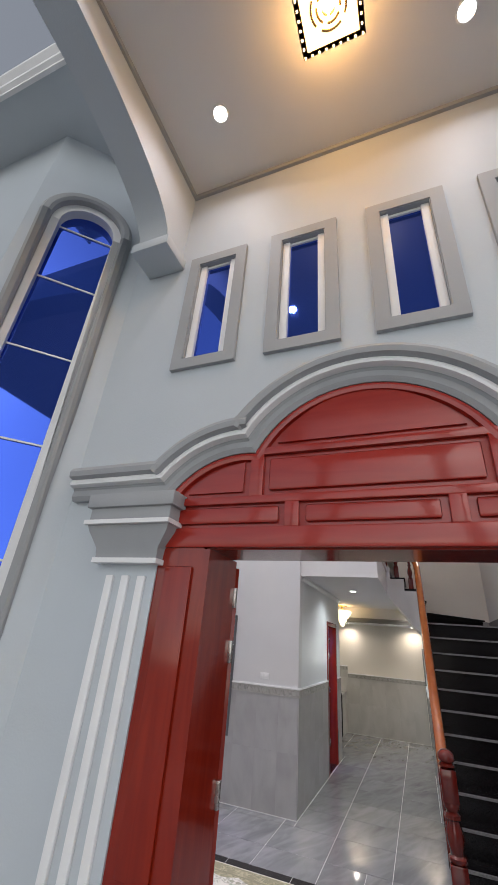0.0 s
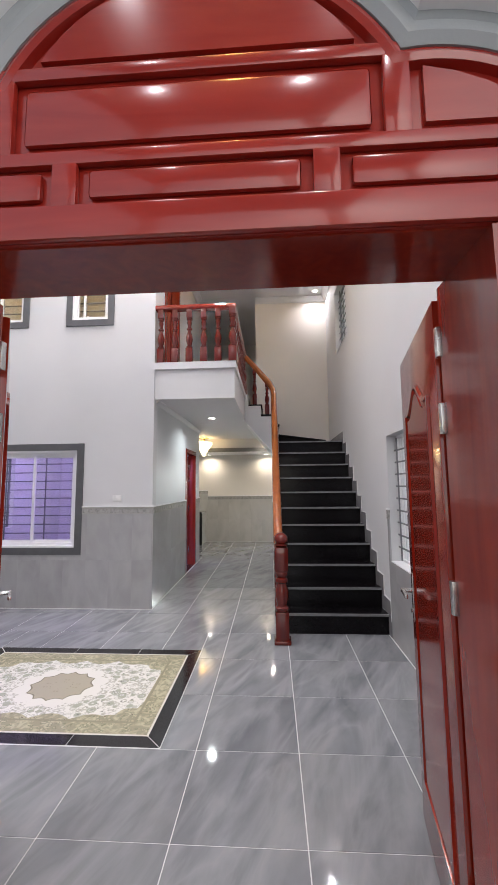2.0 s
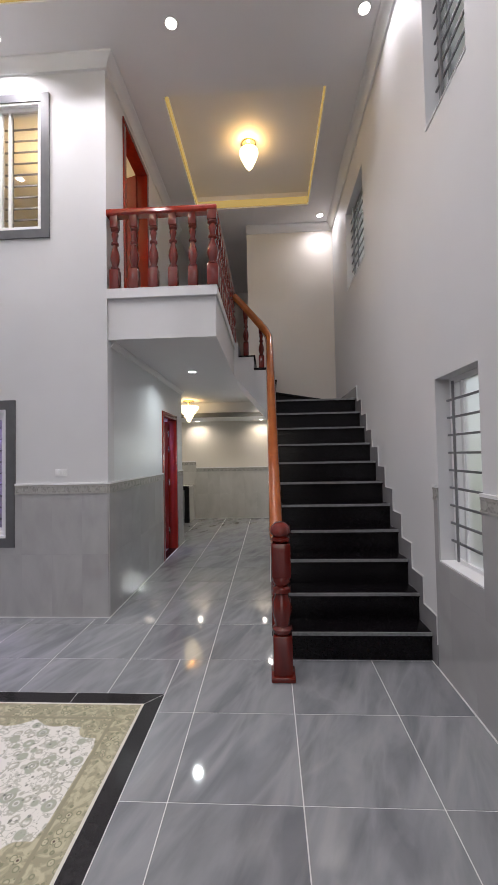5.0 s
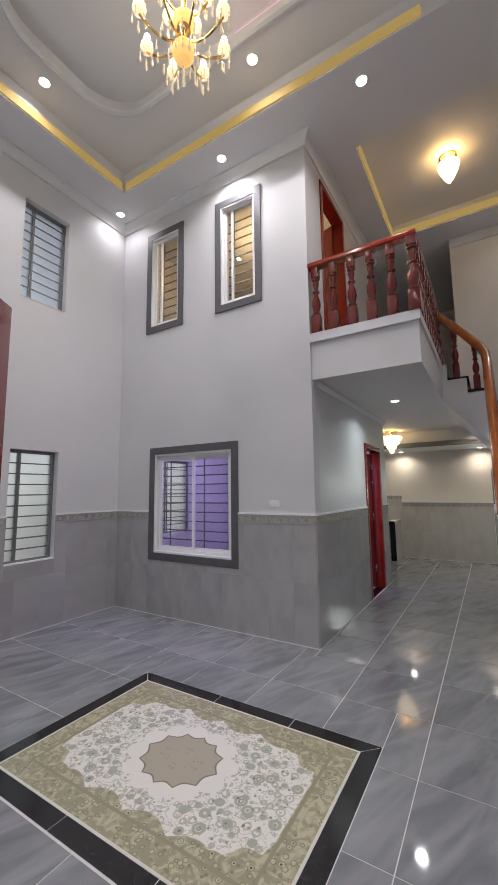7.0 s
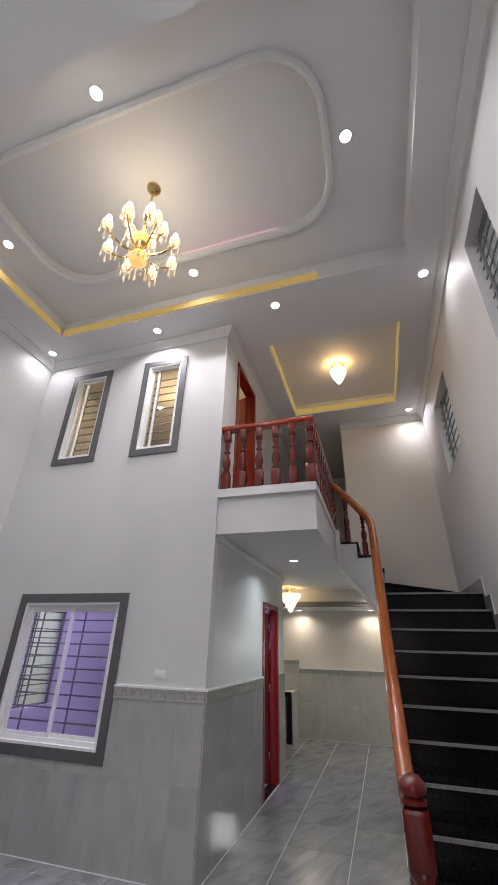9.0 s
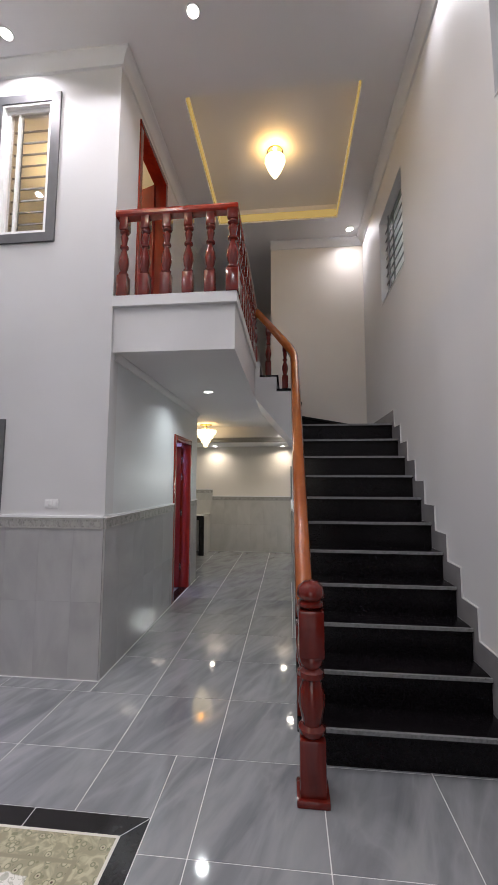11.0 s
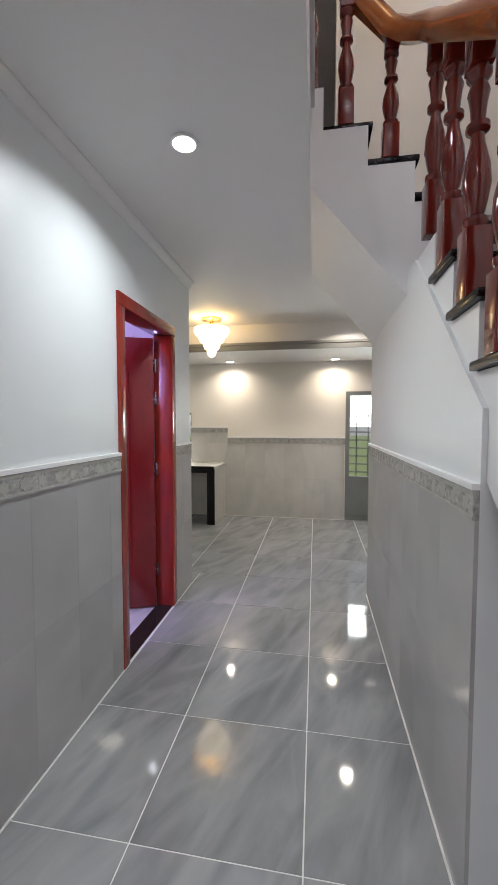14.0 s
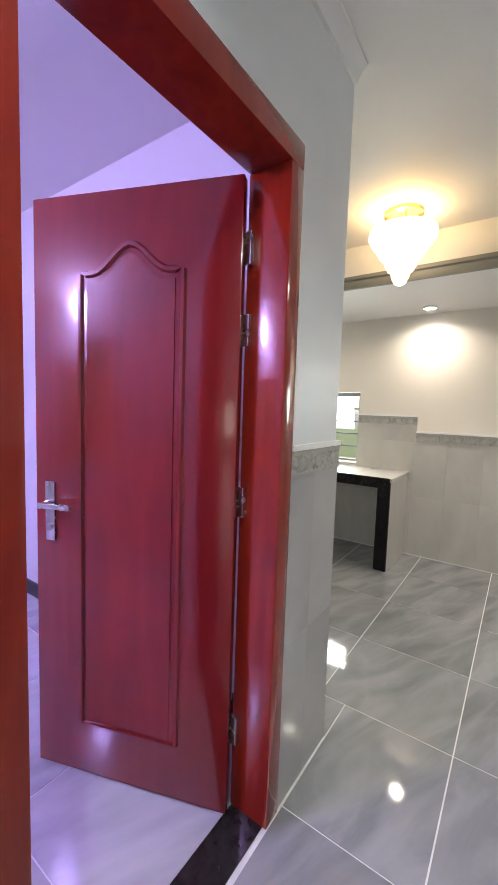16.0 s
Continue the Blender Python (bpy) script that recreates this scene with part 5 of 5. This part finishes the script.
def carpet_mat():
    """Glazed carpet print: floral scrolls in bands round a pale field."""
    m = bpy.data.materials.new("carpet_print_tile")
    m.use_nodes = True
    n, l = m.node_tree.nodes, m.node_tree.links
    b = n["Principled BSDF"]
    b.inputs["Roughness"].default_value = 0.12
    co = n.new("ShaderNodeTexCoord")
    sep = n.new("ShaderNodeSeparateXYZ")
    l.new(co.outputs["Object"], sep.inputs[0])

    def math_node(op, a, b=None, c=None):
        q = n.new("ShaderNodeMath")
        q.operation = op
        for i, v in enumerate((a, b, c)):
            if v is None:
                continue
            if isinstance(v, (int, float)):
                q.inputs[i].default_value = v
            else:
                l.new(v, q.inputs[i])
        return q.outputs[0]

    def step(v, lo, hi):
        r = n.new("ShaderNodeMapRange")
        r.inputs["From Min"].default_value, r.inputs["From Max"].default_value = lo, hi
        l.new(v, r.inputs["Value"])
        return r.outputs["Result"]

    def mix(f, a, bcol):
        q = n.new("ShaderNodeMix")
        q.data_type = "RGBA"
        l.new(f, q.inputs["Factor"])
        for k, v in (("A", a), ("B", bcol)):
            if isinstance(v, tuple):
                q.inputs[k].default_value = (*v, 1)
            else:
                l.new(v, q.inputs[k])
        return q.outputs["Result"]
    ax, ay = math_node("ABSOLUTE", sep.outputs["X"]), math_node("ABSOLUTE", sep.outputs["Y"])
    mir = n.new("ShaderNodeCombineXYZ")
    l.new(ax, mir.inputs[0]), l.new(ay, mir.inputs[1])

    def cells(scale):
        v = n.new("ShaderNodeTexVoronoi")
        v.inputs["Scale"].default_value, v.inputs["Randomness"].default_value = scale, 0.85
        l.new(mir.outputs[0], v.inputs["Vector"])
        return v.outputs["Distance"]

    def ring(v, mid, wide):
        return step(math_node("ABSOLUTE", math_node("SUBTRACT", v, mid)), wide, wide * 0.5)
    big, middle, small, tiny = cells(12), cells(17), cells(26), cells(42)
    wv = n.new("ShaderNodeTexNoise")
    wv.inputs["Scale"].default_value, wv.inputs["Detail"].default_value, wv.inputs["Distortion"].default_value = 16, 2, 1.5
    l.new(mir.outputs[0], wv.inputs["Vector"])
    vine = ring(wv.outputs["Fac"], 0.5, 0.045)
    blot = step(wv.outputs["Fac"], 0.45, 0.62)
    ex = math_node("SUBTRACT", (RX1 - RX0) / 2 - BW, ax)
    ey = math_node("SUBTRACT", (RY1 - RY0) / 2 - BW, ay)
    edge = math_node("MINIMUM", ex, ey)
    # olive ground of the border and corners, strewn with small blooms
    olive = mix(blot, (0.33, 0.31, 0.21), (0.50, 0.46, 0.31))
    olive = mix(math_node("MULTIPLY", step(small, 0.34, 0.2), 0.6), olive, (0.58, 0.54, 0.38))
    olive = mix(ring(small, 0.36, 0.06), olive, (0.25, 0.25, 0.16))
    olive = mix(step(small, 0.17, 0.1), olive, (0.11, 0.075, 0.06))
    olive = mix(math_node("MULTIPLY", step(tiny, 0.16, 0.1), 0.6), olive, (0.13, 0.14, 0.09))
    # cream field with curling grey-green vines
    cream = (0.76, 0.74, 0.68)
    field = mix(math_node("MULTIPLY", ring(big, 0.32, 0.12), 0.8), cream, (0.31, 0.34, 0.25))
    field = mix(math_node("MULTIPLY", ring(middle, 0.36, 0.09), 0.75), field, (0.40, 0.40, 0.32))
    field = mix(math_node("MULTIPLY", ring(big, 0.14, 0.07), 0.8), field, (0.27, 0.28, 0.23))
    field = mix(math_node("MULTIPLY", step(small, 0.26, 0.14), 0.85), field, (0.17, 0.17, 0.15))
    field = mix(math_node("MULTIPLY", step(tiny, 0.2, 0.12), 0.7), field, (0.16, 0.17, 0.13))
    field = mix(math_node("MULTIPLY", vine, 0.7), field, (0.42, 0.42, 0.35))
    # the field's edge climbs in lobes and steps to the corners
    wob = math_node("MULTIPLY", math_node("ABSOLUTE", math_node("SINE", math_node("MULTIPLY", math_node("SUBTRACT", ax, ay), 15.0))), 0.05)
    corner = math_node("SUBTRACT", math_node("ADD", math_node("MULTIPLY", ex, 0.72), math_node("MULTIPLY", ey, 1.05)), wob)
    waist = math_node("SUBTRACT", ey, math_node("MULTIPLY", math_node("ABSOLUTE", math_node("SINE", math_node("MULTIPLY", ax, 11.0))), 0.06))
    inside = math_node("MULTIPLY", math_node("MULTIPLY", step(edge, 0.15, 0.154), step(corner, 0.43, 0.44)), step(waist, 0.15, 0.158))
    band = mix(ring(edge, 0.137, 0.012), olive, (0.30, 0.28, 0.19))
    col = mix(inside, band, field)
    rad = math_node("SQRT", math_node("ADD", math_node("POWER", math_node("MULTIPLY", ax, 0.86), 2.0), math_node("POWER", ay, 2.0)))
    ang = math_node("ARCTAN2", ay, ax)
    points = math_node("MULTIPLY", math_node("ABSOLUTE", math_node("SINE", math_node("MULTIPLY", ang, 6.0))), -0.028)
    rr = math_node("SUBTRACT", rad, points)
    col = mix(step(math_node("ADD", rad, math_node("MULTIPLY", points, 1.6)), 0.262, 0.256), col, cream)
    med = mix(step(small, 0.3, 0.15), (0.42, 0.38, 0.29), (0.36, 0.31, 0.23))
    med = mix(math_node("MULTIPLY", step(tiny, 0.16, 0.1), step(rad, 0.09, 0.08)), med, (0.14, 0.05, 0.05))
    col = mix(step(rr, 0.218, 0.213), col, med)
    col = mix(ring(rr, 0.216, 0.007), col, (0.25, 0.23, 0.17))
    col = mix(step(edge, 0.014, 0.011), col, (0.7, 0.68, 0.6))
    l.new(col, b.inputs["Base Color"])
    return m


rx, ry = (RX0 + RX1) / 2, (RY0 + RY1) / 2
rug = thing("floor_carpet_tile", "glossy carpet-print floor tile panel with black border", "floor panel", (rx, ry, 0), kind="structure")
hw, hh = (RX1 - RX0) / 2, (RY1 - RY0) / 2
part("printed_field", boxes((-hw + BW, hw - BW, -hh + BW, hh - BW, -0.01, 0.0)), carpet_mat(), rug)
J = 0.0025


def trap(pts):
    return prism(bmesh.new(), pts, "z", -0.01, 0.0)


a, b, c, d = hw - J, hh - J, hw - BW + J, hh - BW + J
for s in (-1, 1):
    pts = [(-a + 0.004, s * b), (a - 0.004, s * b), (c - 0.004, s * d), (-c + 0.004, s * d)]
    for lo, hi in ((-1, -0.21), (-0.205, 0.41), (0.415, 1)):
        q = [(max(lo * a, min(hi * a, x)), y) for x, y in pts]
        part("border_tile", trap(q), BLACK_TILE, rug)
    part("border_tile", trap([(s * a, -b + 0.004), (s * a, b - 0.004), (s * c, d - 0.004), (s * c, -d + 0.004)]), BLACK_TILE, rug)

# ---- floor tiles ----
HOLE = (RX0, RX1, RY0, RY1)
GX, GY, PITCH, GAP = 0.01, 2.83, 0.602, 0.0055
cache = {}


def floor_tile(x0, x1, y0, y1, material, parent):
    key = (round(x1 - x0, 4), round(y1 - y0, 4), material.name)
    if key not in cache:
        w, h = key[0] / 2 - GAP / 2, key[1] / 2 - GAP / 2
        cache[key] = finish(boxes((-w, w, -h, h, -0.01, 0.0)), "tile", material)
    ob = new("tile", cache[key])
    ob.parent, ob.location = parent, ((x0 + x1) / 2, (y0 + y1) / 2, 0)


for i in range(-8, 5):
    for j in range(-3, 17):
        x0, y0 = GX + 0.6 * i, GY + PITCH * j
        r = (max(x0, XL + 0.018), min(x0 + 0.6, XR - 0.018), max(y0, YF1), min(y0 + PITCH, YE - 0.018))
        if r[1] - r[0] < 0.02 or r[3] - r[2] < 0.02:
            continue
        solid = [HOLE]
        if r[2] < YK and r[3] > YB:
            solid.append((XL - 1, XH + 0.016, YB - 0.016, YK + 0.006))
        for q in cut(r, solid):
            floor_tile(*q, FLOOR_TILE, floor)
for i in range(-8, 0):
    for j in range(5, 12):
        x0, y0 = GX + 0.6 * i, GY + PITCH * j
        r = (max(x0, XL), min(x0 + 0.6, XH - 0.13), max(y0, YB + 0.15), min(y0 + PITCH, YK - 0.13))
        if r[1] - r[0] > 0.02 and r[3] - r[2] > 0.02:
            floor_tile(*r, PURPLE_TILE, floor)

# ---- dado tiles ----
for parent, axis, face, sign, u0, u1, z0, z1, material, holes, tw, th, start in PIECES:
    nu, nz = math.ceil((u1 - u0) / tw), math.ceil((z1 - z0) / th)
    for i in range(nu):
        for j in range(nz):
            rect = (u0 + tw * i, min(u1, u0 + tw * (i + 1)), z0 + th * j, min(z1, z0 + th * (j + 1)))
            for a, b, c, d in cut(rect, holes):
                lo, hi = sorted((face, face + sign * 0.012))
                g = 0.0003
                r = (lo, hi, a + g, b - g) if axis == "x" else (a + g, b - g, lo, hi)
                part("wall_tile", boxes((*r, c + g, d - g)), material, parent)
